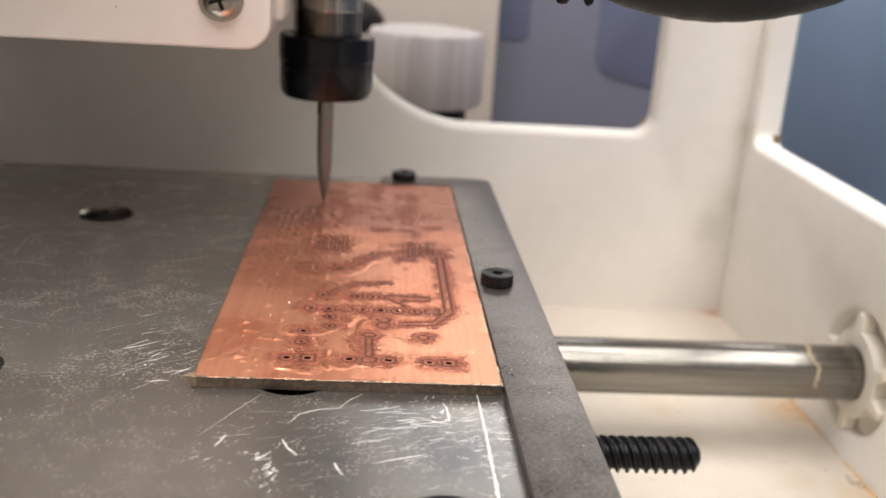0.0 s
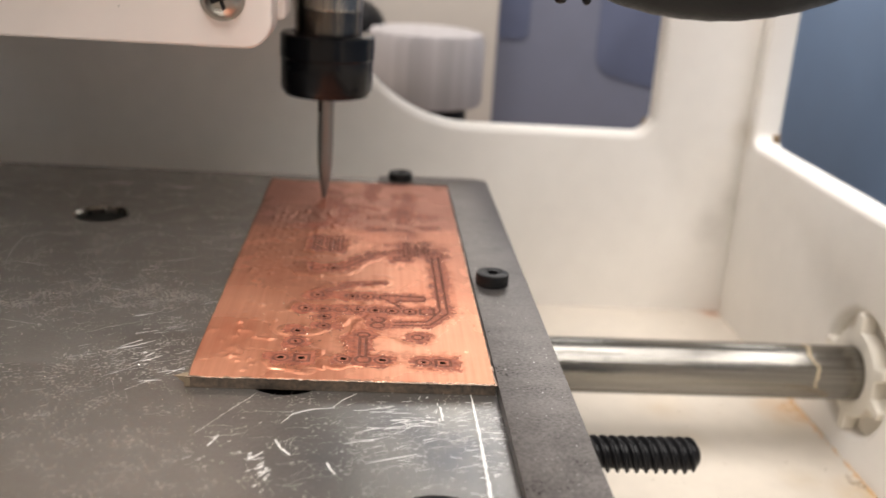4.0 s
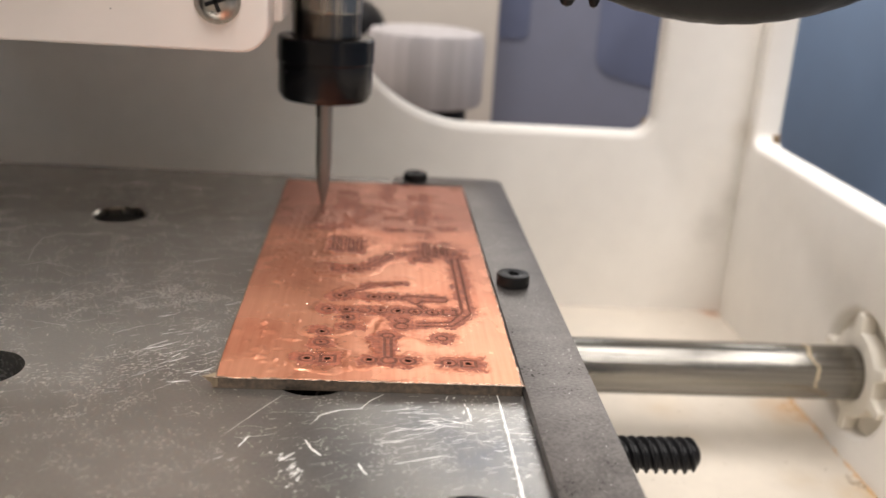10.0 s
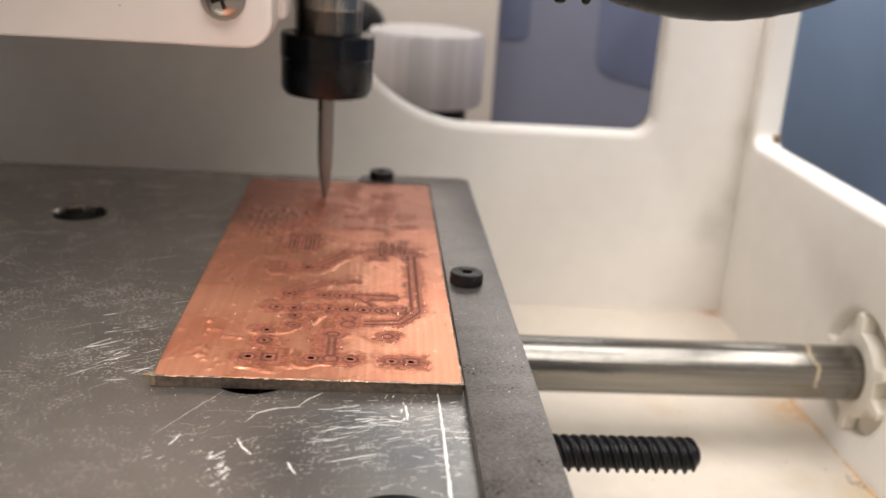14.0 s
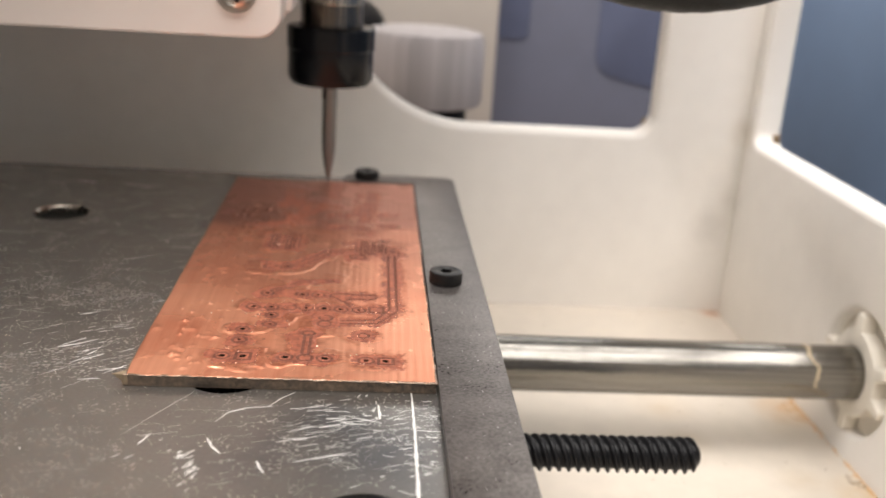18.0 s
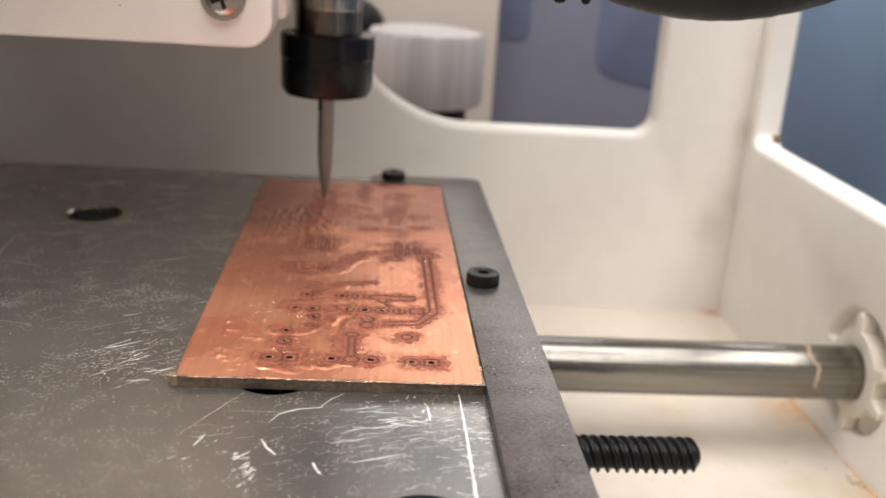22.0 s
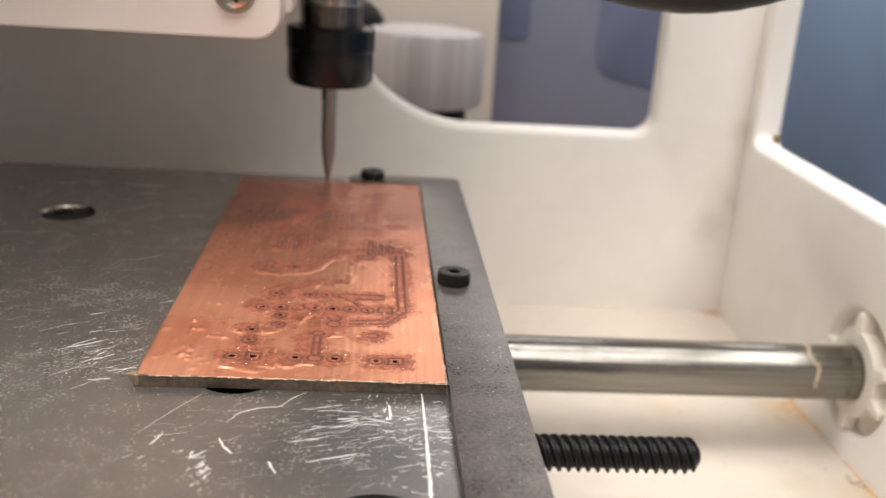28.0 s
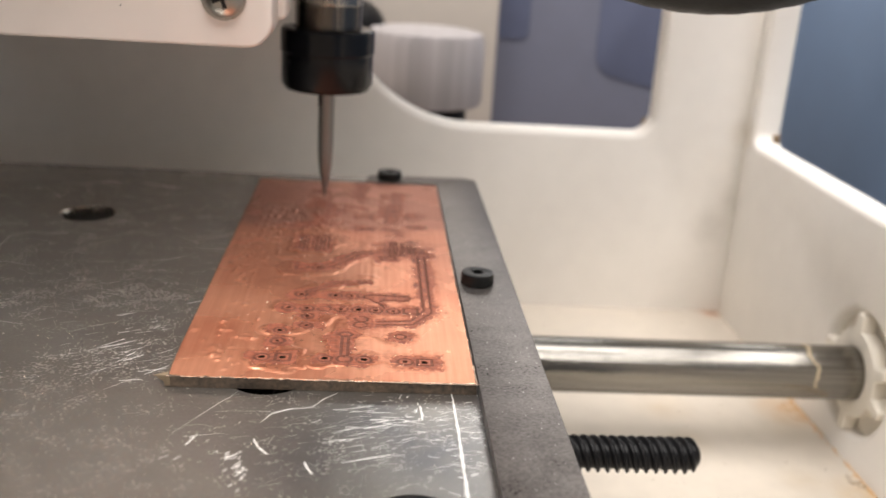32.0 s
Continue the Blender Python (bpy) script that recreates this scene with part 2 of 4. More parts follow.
    bn = nt.nodes.new("ShaderNodeBump")
    bn.inputs["Strength"].default_value, bn.inputs["Distance"].default_value = 0.28, 0.0001
    nt.links.new(brush.outputs[0], bn.inputs["Height"])
    nt.links.new(bn.outputs[0], bs.inputs["Normal"])
    return mat


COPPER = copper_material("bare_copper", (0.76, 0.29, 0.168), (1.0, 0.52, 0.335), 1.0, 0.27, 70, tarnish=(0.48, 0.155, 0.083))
second_gloss(COPPER, 0.5, 0.68)
RESIDUE = copper_material("milled_residue", (0.12, 0.038, 0.024), (0.38, 0.128, 0.076), 0.2, 0.5, 1100, 0.2)
TRACK = copper_material("milled_groove", (0.07, 0.026, 0.018), (0.17, 0.068, 0.046), 0.0, 0.6, 1500, 0.1)
# bore walls coloured near black, so the shade inside is painted in
HOLE = material("shaded_drill_hole", (0.012, 0.008, 0.006), 0.9, spec=0.0)

# ---- mesh helpers (lengths in millimetres) ----


def mesh_of(name, bm, mat, smooth=False):
    me = bpy.data.meshes.new(name)
    bm.normal_update()
    bm.to_mesh(me)
    bm.free()
    me.materials.append(mat)
    if smooth:
        me.polygons.foreach_set("use_smooth", [True] * len(me.polygons))
        me.set_sharp_from_angle(angle=radians(35))
    return me


def part(name, bm, mat, parent=None, label="", smooth=True):
    """One mesh object, under a thing or under a part when a parent is given."""
    ob = new(name, mesh_of(name, bm, mat, smooth))
    ob.parent = parent
    return tagged(ob, label)


def box(bm, x0, y0, z0, x1, y1, z1, bevel=0.0, seg=2):
    v = [bm.verts.new((x * MM, y * MM, z * MM)) for z in (z0, z1) for x, y in ((x0, y0), (x1, y0), (x1, y1), (x0, y1))]
    fs = [bm.faces.new([v[i] for i in q]) for q in ((3, 2, 1, 0), (4, 5, 6, 7), (0, 1, 5, 4), (1, 2, 6, 5), (2, 3, 7, 6), (3, 0, 4, 7))]
    if bevel:
        es = list({e for f in fs for e in f.edges})
        bmesh.ops.bevel(bm, geom=es, offset=bevel * MM, segments=seg, affect="EDGES", profile=0.5)
    return bm


def lathe(bm, profile, seg=48, m=None):
    """Turns (radius, height) pairs round the z axis, closing both ends; m places the result."""
    m = m or Matrix()
    rings = []
    for r, h in profile:
        if r <= 0:
            rings.append([bm.verts.new(m @ Vector((0, 0, h * MM)))])
        else:
            rings.append([bm.verts.new(m @ Vector((r * MM * math.cos(2 * math.pi * k / seg), r * MM * math.sin(2 * math.pi * k / seg), h * MM))) for k in range(seg)])
    for a, b in zip(rings, rings[1:]):
        for k in range(seg):
            j = (k + 1) % seg
            if len(a) == 1 and len(b) == 1:
                continue
            if len(a) == 1:
                bm.faces.new((a[0], b[j], b[k]))
            elif len(b) == 1:
                bm.faces.new((a[k], a[j], b[0]))
            else:
                bm.faces.new((a[k], a[j], b[j], b[k]))
    for ring, flip in ((rings[0], True), (rings[-1], False)):
        if len(ring) > 1:
            bm.faces.new(ring[::-1] if flip else ring)
    return bm


def arc(cx, cy, r, a0, a1, n=10):
    return [(cx + r * math.cos(radians(a0 + (a1 - a0) * k / n)), cy + r * math.sin(radians(a0 + (a1 - a0) * k / n))) for k in range(n + 1)]


def round_rect(x0, y0, x1, y1, r, n=8):
    return arc(x1 - r, y0 + r, r, -90, 0, n) + arc(x1 - r, y1 - r, r, 0, 90, n) + arc(x0 + r, y1 - r, r, 90, 180, n) + arc(x0 + r, y0 + r, r, 180, 270, n)


def sheet(outline, holes, thick, place, bevel=0.0):
    """A plate of an outline with holes through it, thick along its third axis from 0 to thick; place maps (u, v, w) to a point."""
    bm = bmesh.new()
    loops, edges = [], []
    for loop in (outline, *holes):
        vs = [bm.verts.new((u * MM, v * MM, 0)) for u, v in loop]
        loops.append(vs)
        edges += [bm.edges.new((vs[i], vs[(i + 1) % len(vs)])) for i in range(len(vs))]
    made = bmesh.ops.triangle_fill(bm, edges=edges, use_beauty=True)
    faces = [f for f in made["geom"] if isinstance(f, bmesh.types.BMFace)]
    bmesh.ops.dissolve_limit(bm, angle_limit=0.01, verts=bm.verts, edges=[e for e in bm.edges if not e.is_boundary])
    ext = bmesh.ops.extrude_face_region(bm, geom=list(bm.faces))
    for v in ext["geom"]:
        if isinstance(v, bmesh.types.BMVert):
            v.co.z += thick * MM
    bmesh.ops.recalc_face_normals(bm, faces=bm.faces)
    if bevel:
        rim = [e for e in bm.edges if len(e.link_faces) == 2 and e.calc_face_angle(0) > 1.2 and abs(e.verts[0].co.z - e.verts[1].co.z) < 1e-7]
        bmesh.ops.bevel(bm, geom=rim, offset=bevel * MM, segments=3, affect="EDGES", profile=0.5)
    for v in bm.verts:
        v.co = Vector(place(v.co.x / MM, v.co.y / MM, v.co.z / MM)) * MM
    bmesh.ops.recalc_face_normals(bm, faces=bm.faces)
    return bm


def thing(name, label, category, group="", kind=""):
    return tagged(new(name), label, category, group, kind)


# ---- the machine's body ----
RX, BY, FZ, WT, LX, FY = 87.3, 151.0, -46.9, 8.0, -165.0, -66.0
TOP = 91.0

back_hole = arc(55.1, 11.7, 5.5, -90, 0) + arc(57.1, 80.5, 3.5, 0, 90) + arc(-25.5, 80.5, 3.5, 90, 180) + arc(9, 44.2, 38, 180, 270, 26)
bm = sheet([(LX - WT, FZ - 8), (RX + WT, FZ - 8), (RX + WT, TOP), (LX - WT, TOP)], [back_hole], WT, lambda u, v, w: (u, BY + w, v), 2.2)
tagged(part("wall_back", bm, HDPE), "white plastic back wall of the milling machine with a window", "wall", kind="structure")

collar_hole = []
for k in range(72):
    a = 2 * math.pi * k / 72
    r = 13.45
    collar_hole.append((69.3 + r * math.cos(a), -27.7 + r * math.sin(a)))
side_hole = round_rect(-48, 6.2, 144.5, 84, 4.0)
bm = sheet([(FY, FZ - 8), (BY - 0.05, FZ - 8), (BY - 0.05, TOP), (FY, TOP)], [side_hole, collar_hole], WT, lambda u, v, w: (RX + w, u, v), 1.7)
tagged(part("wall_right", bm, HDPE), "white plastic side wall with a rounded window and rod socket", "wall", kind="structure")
# unseen wall, coloured black to keep bounced light off the left side
bm = sheet([(FY, FZ - 8), (BY - 0.05, FZ - 8), (BY - 0.05, TOP), (FY, TOP)], [], WT, lambda u, v, w: (LX - w, u, v), 1.0)
tagged(part("wall_left", bm, RUBBER), "plain side wall, unseen, black to dim the left", "wall", kind="structure")
bm = sheet([(LX - WT, FZ - 8), (RX + WT, FZ - 8), (RX + WT, TOP), (LX - WT, TOP)], [round_rect(-150, -30, 75, 95, 6)], WT, lambda u, v, w: (u, FY - w, v), 1.0)
tagged(part("wall_front", bm, HDPE), "white plastic front wall with a wide opening", "wall", kind="structure")
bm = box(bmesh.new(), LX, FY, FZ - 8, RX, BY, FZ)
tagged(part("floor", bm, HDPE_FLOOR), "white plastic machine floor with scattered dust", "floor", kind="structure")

# ---- the room outside ----
bm = box(bmesh.new(), -900, -500, FZ - 48, 900, 500, FZ - 8.2)
tagged(part("desk_top", bm, DESK), "wooden desk top under the machine", "desk", kind="structure")
bm = bmesh.new()
box(bm, -1500, -1500, -800, 1500, 1500, 1500)
bmesh.ops.reverse_faces(bm, faces=bm.faces)
tagged(part("room_wall", bm, WALLPAINT, smooth=False), "plain painted walls of the room", "wall", kind="structure")
bm = box(bmesh.new(), 27, 262, FZ - 8, 420, 270, 108, 1.0)
screen = tagged(part("backdrop_panel", bm, FABRIC), "blue-grey fabric screen behind the machine", "backdrop", kind="structure")
bm = box(bmesh.new(), 125, -400, FZ - 8, 133, 258, 52, 1.0)
tagged(part("backdrop_side", bm, FABRIC_SIDE), "blue-grey fabric screen beside the machine", "backdrop", kind="structure")
bm = box(bmesh.new(), -240, 250, FZ - 8, 26.5, 258, 108, 1.0)
tagged(part("beige_board", bm, BEIGE), "beige board standing behind the machine", "board")
bm = sheet(round_rect(26, 19, 40, 57, 3), [], 0.4, lambda u, v, w: (u, 261.9 - w, v), 0.1)
part("patch", bm, FABRIC_DARK, screen, "dark blue rounded patch")
bm = sheet([(67, 57), (67, 16)] + arc(77, 16, 10, 180, 250, 6) + [(95, 2), (95, 57)], [], 0.4, lambda u, v, w: (u, 261.9 - w, v), 0.1)
part("patch", bm, FABRIC_DARK, screen, "larger dark blue patch")

jar = thing("jar", "frosted white plastic jar on a black base behind the window", "jar")
jar.location = (-2.6 * MM, 199 * MM, 0)
bm = lathe(bmesh.new(), [(18.4, 4.2), (19.0, 5.4), (19.0, 24.2), (18.0, 26.6), (14.5, 27.4)], 56)
part("body", bm, JAR, jar)
bm = lathe(bmesh.new(), [(14.2, FZ - 8), (14.2, 4.2)], 40)
part("base", bm, BLACK, jar, "black base")
bm = lathe(bmesh.new(), [(4, FZ - 8), (4, 21.8), (13.9, 22.1), (13.9, 25.6), (12.3, 28.8), (8.8, 31.9), (4.4, 33.4), (0, 33.9)], 40, Matrix.Translation((-29.6 * MM, 233 * MM, 0)))
tagged(part("knob", bm, BLACK), "black domed knob on a stem behind the window", "knob")

for bx_, by_, bz_ in ((60.0, BY + 6.5, 8.6), (RX + 6.3, 143.6, 8.4)):
    bm = lathe(bmesh.new(), [(0.9, -2.6), (1.1, -2.3), (1.1, 0.3), (0.7, 0.8)], 14, Matrix.Translation((bx_ * MM, by_ * MM, bz_ * MM)))
    tagged(part("pane_clip", bm, GREY_DUST), "small brown clip in the window corner", "clip")

# ---- guide rod, its collar, and the lead screw ----
ROD = Matrix.Translation((0, 69.3 * MM, -27.7 * MM)) @ Matrix.Rotation(radians(90), 4, "Y")
rod = thing("guide_rod", "polished steel guide rod along the machine floor", "rod")
part("bar", lathe(bmesh.new(), [(5.2, -164.8), (5.85, -164), (5.85, -163.8), (5.85, 91.0), (5.85, 91.2), (5.2, 92)], 64, ROD), CHROME, rod)
bm = bmesh.new()
rng = random.Random(5)
for k in range(110):
    a = radians(-45 + 110 * k / 110)
    x = 75.0 + 1.8 * (k / 110) + 0.5 * math.sin(k / 9) + rng.uniform(-0.4, 0.4)
    c = Vector((x, 69.3 - 5.86 * math.sin(a + 0.6), -27.7 + 5.86 * math.cos(a + 0.6)))
    bmesh.ops.create_icosphere(bm, subdivisions=1, radius=rng.uniform(0.08, 0.28) * MM, matrix=Matrix.Translation(c * MM))
tagged(part("residue_ring", bm, RESIN, rod), "dried beige residue")

collar = thing("rod_collar", "white plastic collar with lugs round the rod end", "collar")
prof_out = []
for k in range(180):
    a = 2 * k
    lug = 0.0
    for mid_, half in ((85, 6), (-20, 36), (-89, 6), (158, 6), (-163, 6)):
        off = abs((a - mid_ + 180) % 360 - 180)
        lug = max(lug, min(1.0, max(0.0, (half + 3 - off) / 5.0)))
    r = 9.6 + 3.75 * lug * lug * (3 - 2 * lug)
    prof_out.append((69.3 + r * math.cos(radians(a)), -27.7 + r * math.sin(radians(a))))
bore = [(69.3 + 5.87 * math.cos(2 * math.pi * k / 48), -27.7 + 5.87 * math.sin(2 * math.pi * k / 48)) for k in range(48)]
part("lug_ring", sheet(prof_out, [bore], 3.4, lambda u, v, w: (86.6 + w, u, v), 0.25), COLLAR, collar)
rim = [(69.3 + 13.35 * math.cos(2 * math.pi * k / 72), -27.7 + 13.35 * math.sin(2 * math.pi * k / 72)) for k in range(72)]
part("socket_back", sheet(rim, [bore], 3.0, lambda u, v, w: (90.05 + w, u, v), 0.1), COLLAR, collar)

STARTS, PITCH = 3, 1.72


def threaded_bar(x0, x1, r_out, r_in):
    bm = bmesh.new()
    nx, na = int((x1 - x0) / 0.16), 36
    rows = []
    for i in range(nx + 1):
        x = x0 + (x1 - x0) * i / nx
        ring = []
        for k in range(na):
            a = 2 * math.pi * k / na
            ph = (x / PITCH - STARTS * k / na) % 1.0
            w = min(1.0, max(0.0, (abs(ph - 0.5) * 2 - 0.28) / 0.34))
            end = min(1.0, (x1 - x) / 1.8)
            r = min(r_out - (r_out - r_in) * w, r_in + (r_out - r_in) * min(1.0, end * 1.6)) - (1 - end) ** 2 * 0.9
            ring.append(bm.verts.new((x * MM, (33.1 + r * math.cos(a)) * MM, (-27.7 + r * math.sin(a)) * MM)))
        rows.append(ring)
    for a, b in zip(rows, rows[1:]):
        for k in range(na):
            j = (k + 1) % na
            bm.faces.new((a[k], b[k], b[j], a[j]))
    bm.faces.new(rows[0])
    bm.faces.new(rows[-1][::-1])
    bmesh.ops.recalc_face_normals(bm, faces=bm.faces)
    return bm


screw_bar = thing("lead_screw", "black lead screw with coarse trapezoid threads", "screw")
part("thread", threaded_bar(-40, 41.1, 3.25, 2.55), BLACK, screw_bar)
part("plain_end", lathe(bmesh.new(), [(2.5, -164.8), (2.5, -40)], 24, Matrix.Translation((0, 33.1 * MM, -27.7 * MM)) @ Matrix.Rotation(radians(90), 4, "Y")), BLACK, screw_bar)

bm = bmesh.new()
rng = random.Random(8)
for k in range(420):
    y = rng.choice((rng.uniform(25, 130), rng.gauss(86, 5), rng.gauss(86, 5), rng.gauss(57, 6), rng.gauss(42, 5), rng.gauss(40, 6)))
    x = RX - abs(rng.gauss(0, 0.5 + 1.2 * (abs(y - 87) < 5)))
    m = Matrix.Translation((x * MM, y * MM, FZ * MM)) @ Matrix.Diagonal((rng.uniform(0.08, 0.4), rng.uniform(0.1, 0.55), rng.uniform(0.05, 0.2), 1))
    bmesh.ops.create_icosphere(bm, subdivisions=1, radius=1.0 * MM, matrix=m)
tagged(part("orange_dust", bm, DUST), "orange wood dust along the floor edge", "dust", kind="stuff")
bm = bmesh.new()
for k in range(90):
    x, y = rng.uniform(30, 86), rng.uniform(10, 148)
    m = Matrix.Translation((x * MM, y * MM, FZ * MM)) @ Matrix.Diagonal((rng.uniform(0.06, 0.25), rng.uniform(0.06, 0.3), 0.08, 1))
    bmesh.ops.create_icosphere(bm, subdivisions=1, radius=1.0 * MM, matrix=m)
for cx, cy in ((86, 55), (85.9, 149.6), (84.5, 57)):
    for k in range(14):
        m = Matrix.Translation((rng.gauss(cx, 0.8) * MM, rng.gauss(cy, 1.4) * MM, FZ * MM)) @ Matrix.Diagonal((rng.uniform(0.08, 0.4), rng.uniform(0.08, 0.45), rng.uniform(0.08, 0.25), 1))
        bmesh.ops.create_icosphere(bm, subdivisions=1, radius=1.0 * MM, matrix=m)
tagged(part("grey_dust", bm, GREY_DUST), "scattered brown and grey dust specks", "dust", kind="stuff")

# ---- bed: everything here keeps its origin at the bed's datum, the board's corner ----
bed = thing("machine_bed", "scuffed and scratched aluminium machine bed with round holes", "bed")


def ring_hole(x, y, r=5.4, n=40):
    return [(x + r * math.cos(2 * math.pi * k / n), y + r * math.sin(2 * math.pi * k / n)) for k in range(n)]


bm = sheet([(-128, -44), (8.9, -44), (8.9, 111), (-128, 111)], [ring_hole(-70.5, 73.7), ring_hole(-70.5, 3.9), ring_hole(-27.5, 3.9), ring_hole(-9, -28.9)], 6.0, lambda u, v, w: (u, v, w - 6.0), 0)
part("plate", bm, ALU, bed)
bm = lathe(bmesh.new(), [(5.36, -1.3), (5.38, -0.03), (4.9, -0.5), (4.85, -1.3)], 48, Matrix.Translation((-70.5 * MM, 73.7 * MM, 0)))
bmesh.ops.delete(bm, geom=[f for f in bm.faces if len(f.verts) > 4], context="FACES_ONLY")
bmesh.ops.recalc_face_normals(bm, faces=bm.faces)
part("hole_rim", bm, SHAFT, bed, "countersunk rim of a bolt hole")
bm = box(bmesh.new(), -124, -40, -9.5, 5.0, 107, -6.05, 0.3)
part("sub_plate", bm, BLACK, bed, "black plate under the bed")
bm = box(bmesh.new(), -100, 58, -36, -30, 80, -9.55, 1.0)
part("bearing_block", bm, BLACK, bed)
bm = box(bmesh.new(), -80, 25, -36, -50, 41, -9.55, 1.0)
part("drive_nut", bm, BLACK, bed)

rng = random.Random(3)


def scratch(bm, points, width):
    """A shallow bright score along a line, tapered at its ends, its lips standing a hair above the metal."""
    pts = [Vector((x, y, 0)) for x, y in points]
    line = []
    for a, b in zip(pts, pts[1:]):
        n = max(2, int((b - a).length / 0.6))
        line += [a.lerp(b, k / n) + Vector((rng.uniform(-0.05, 0.05), rng.uniform(-0.05, 0.05), 0)) for k in range(n)]
    line.append(pts[-1])
    rows = []
    for i, p in enumerate(line):
        d = (line[min(i + 1, len(line) - 1)] - line[max(i - 1, 0)]).normalized()
        side = Vector((-d.y, d.x, 0))
        w = 0.62 * width * (0.25 + 0.75 * math.sin(math.pi * (i + 0.5) / len(line)) ** 0.6) * rng.uniform(0.6, 1.2) / 2
        rows.append([bm.verts.new(q * MM) for q in (p - side * w + Vector((0, 0, 0.005)), p + Vector((0, 0, 0.005 + 0.30 * w)), p + side * w + Vector((0, 0, 0.005)))])
    for a, b in zip(rows, rows[1:]):
        bm.faces.new((a[0], b[0], b[1], a[1]))
        bm.faces.new((a[1], b[1], b[2], a[2]))


for pts, w in (([(-27, -8.8), (-25.8, -6.3), (-23.8, -5.1), (-20.7, -4.5)], 0.28), ([(-21, -4.5), (-19.8, -2.3), (-18.1, -0.5)], 0.22), ([(-27.3, -12.6), (-26.6, -14.3), (-25.3, -16)], 0.6), ([(-21.1, -17.5), (-20.6, -18.7), (-20, -19.8)], 0.6),
               ([(-17, -17.5), (-10.5, -15.1)], 0.3), ([(-19.4, -13.2), (-14.7, -11.7)], 0.25), ([(-36.8, -11.7), (-34.1, -6.7), (-30.7, -0.8)], 0.12), ([(-79.3, 42.2), (-76.4, 44.5), (-70.3, 42.6)], 0.14),
               ([(-78.3, 44.6), (-79.6, 51), (-79.9, 57.4), (-77.4, 60.4), (-70.7, 60.3)], 0.1)):
    bm = bmesh.new()
    scratch(bm, pts, w)
    part("scratch", bm, BRIGHT, bed)
bm = bmesh.new()
scratch(bm, [(-3.25, 0.8), (-3.1, -11), (-3.15, -24), (-3.2, -43)], 0.7)
part("score_line", bm, BRIGHT, bed, "bright scored line")
bm = bmesh.new()
for pts, w in (([(-10.8, -6.8), (-7.1, -8.1)], 0.35), ([(-17.8, -10.4), (-14.7, -9.2)], 0.3), ([(-14.7, -9.6), (-11.2, -8.3)], 0.3), ([(-7.5, -3.4), (-7.3, -7.1)], 0.6), ([(-51.6, 11.1), (-49.2, 12.2), (-46.9, 14.1)], 0.35), ([(-51.2, 11.7), (-48.7, 14.2)], 0.3), ([(-47.1, 7.2), (-44.9, 9.2)], 0.35), ([(-47, 8.7), (-46.1, 10.2)], 0.3),
               ([(-42.6, 10.2), (-41.4, 11.2)], 0.3), ([(-51.2, 2.2), (-47.7, 5.8)], 0.15), ([(-43.5, 3.2), (-40.8, 6.2)], 0.18), ([(-57, 29), (-53.6, 31.2)], 0.2), ([(-52, 22.6), (-49.4, 23.9)], 0.3), ([(-43, 27.9), (-40.2, 29.8)], 0.25), ([(-52.1, 47.2), (-47.2, 49.9)], 0.25), 
               ([(-34.8, -14.4), (-33.9, -11.8)], 0.35), ([(-29.9, -17.3), (-28.3, -15.4)], 0.4), ([(-3.4, -9.7), (0.1, -9.9)], 0.25), ([(-1.8, -11.2), (-0.1, -11.3)], 0.3)):
    scratch(bm, pts, w)
tagged(part("scoring", bm, BRIGHT, bed, "short bright gouges"), kind="stuff")
bm = bmesh.new()
for cx, cy, sx, sy, n, lo, hi, tilt in ((-13, -10, 6, 4, 70, 0.6, 4, 14), (-48, 9, 4, 4, 34, 0.6, 3, 35), (-45, 25, 8, 10, 40, 0.8, 4, 30), (-60, 20, 16, 22, 44, 0.8, 7, 30), (-22, -16, 14, 8, 60, 0.6, 4, 20), (-55, 50, 16, 16, 18, 1, 7, 20), (-5, -12, 3, 8, 40, 0.5, 3, 4), (-45, -12, 16, 8, 12, 0.6, 6, 30)):
    for k in range(n):
        x, y = rng.gauss(cx, sx), rng.gauss(cy, sy)
        a, l = radians(rng.gauss(tilt, 16)), rng.uniform(lo, hi) * rng.uniform(0.3, 1)
        bend = rng.uniform(-0.12, 0.12) * l
        ends = [(x, y), (x + l / 2 * math.cos(a) - bend * math.sin(a), y + l / 2 * math.sin(a) + bend * math.cos(a)), (x + l * math.cos(a), y + l * math.sin(a))]
        if all(-120 < u < 0 and -40 < v < 108 and not (-40.6 < u < 0.3 and v > -0.6) and math.hypot(u + 70.5, v - 73.7) > 6 and math.hypot(u + 70.5, v - 3.9) > 6 and math.hypot(u + 9, v + 28.9) > 6 for u, v in ends):
            scratch(bm, ends, rng.choice((0.03, 0.045, 0.06, 0.06, 0.12)))
tagged(part("fine_scratching", bm, FAINT, bed, "fine bright scratches"), kind="stuff")
bm = bmesh.new()
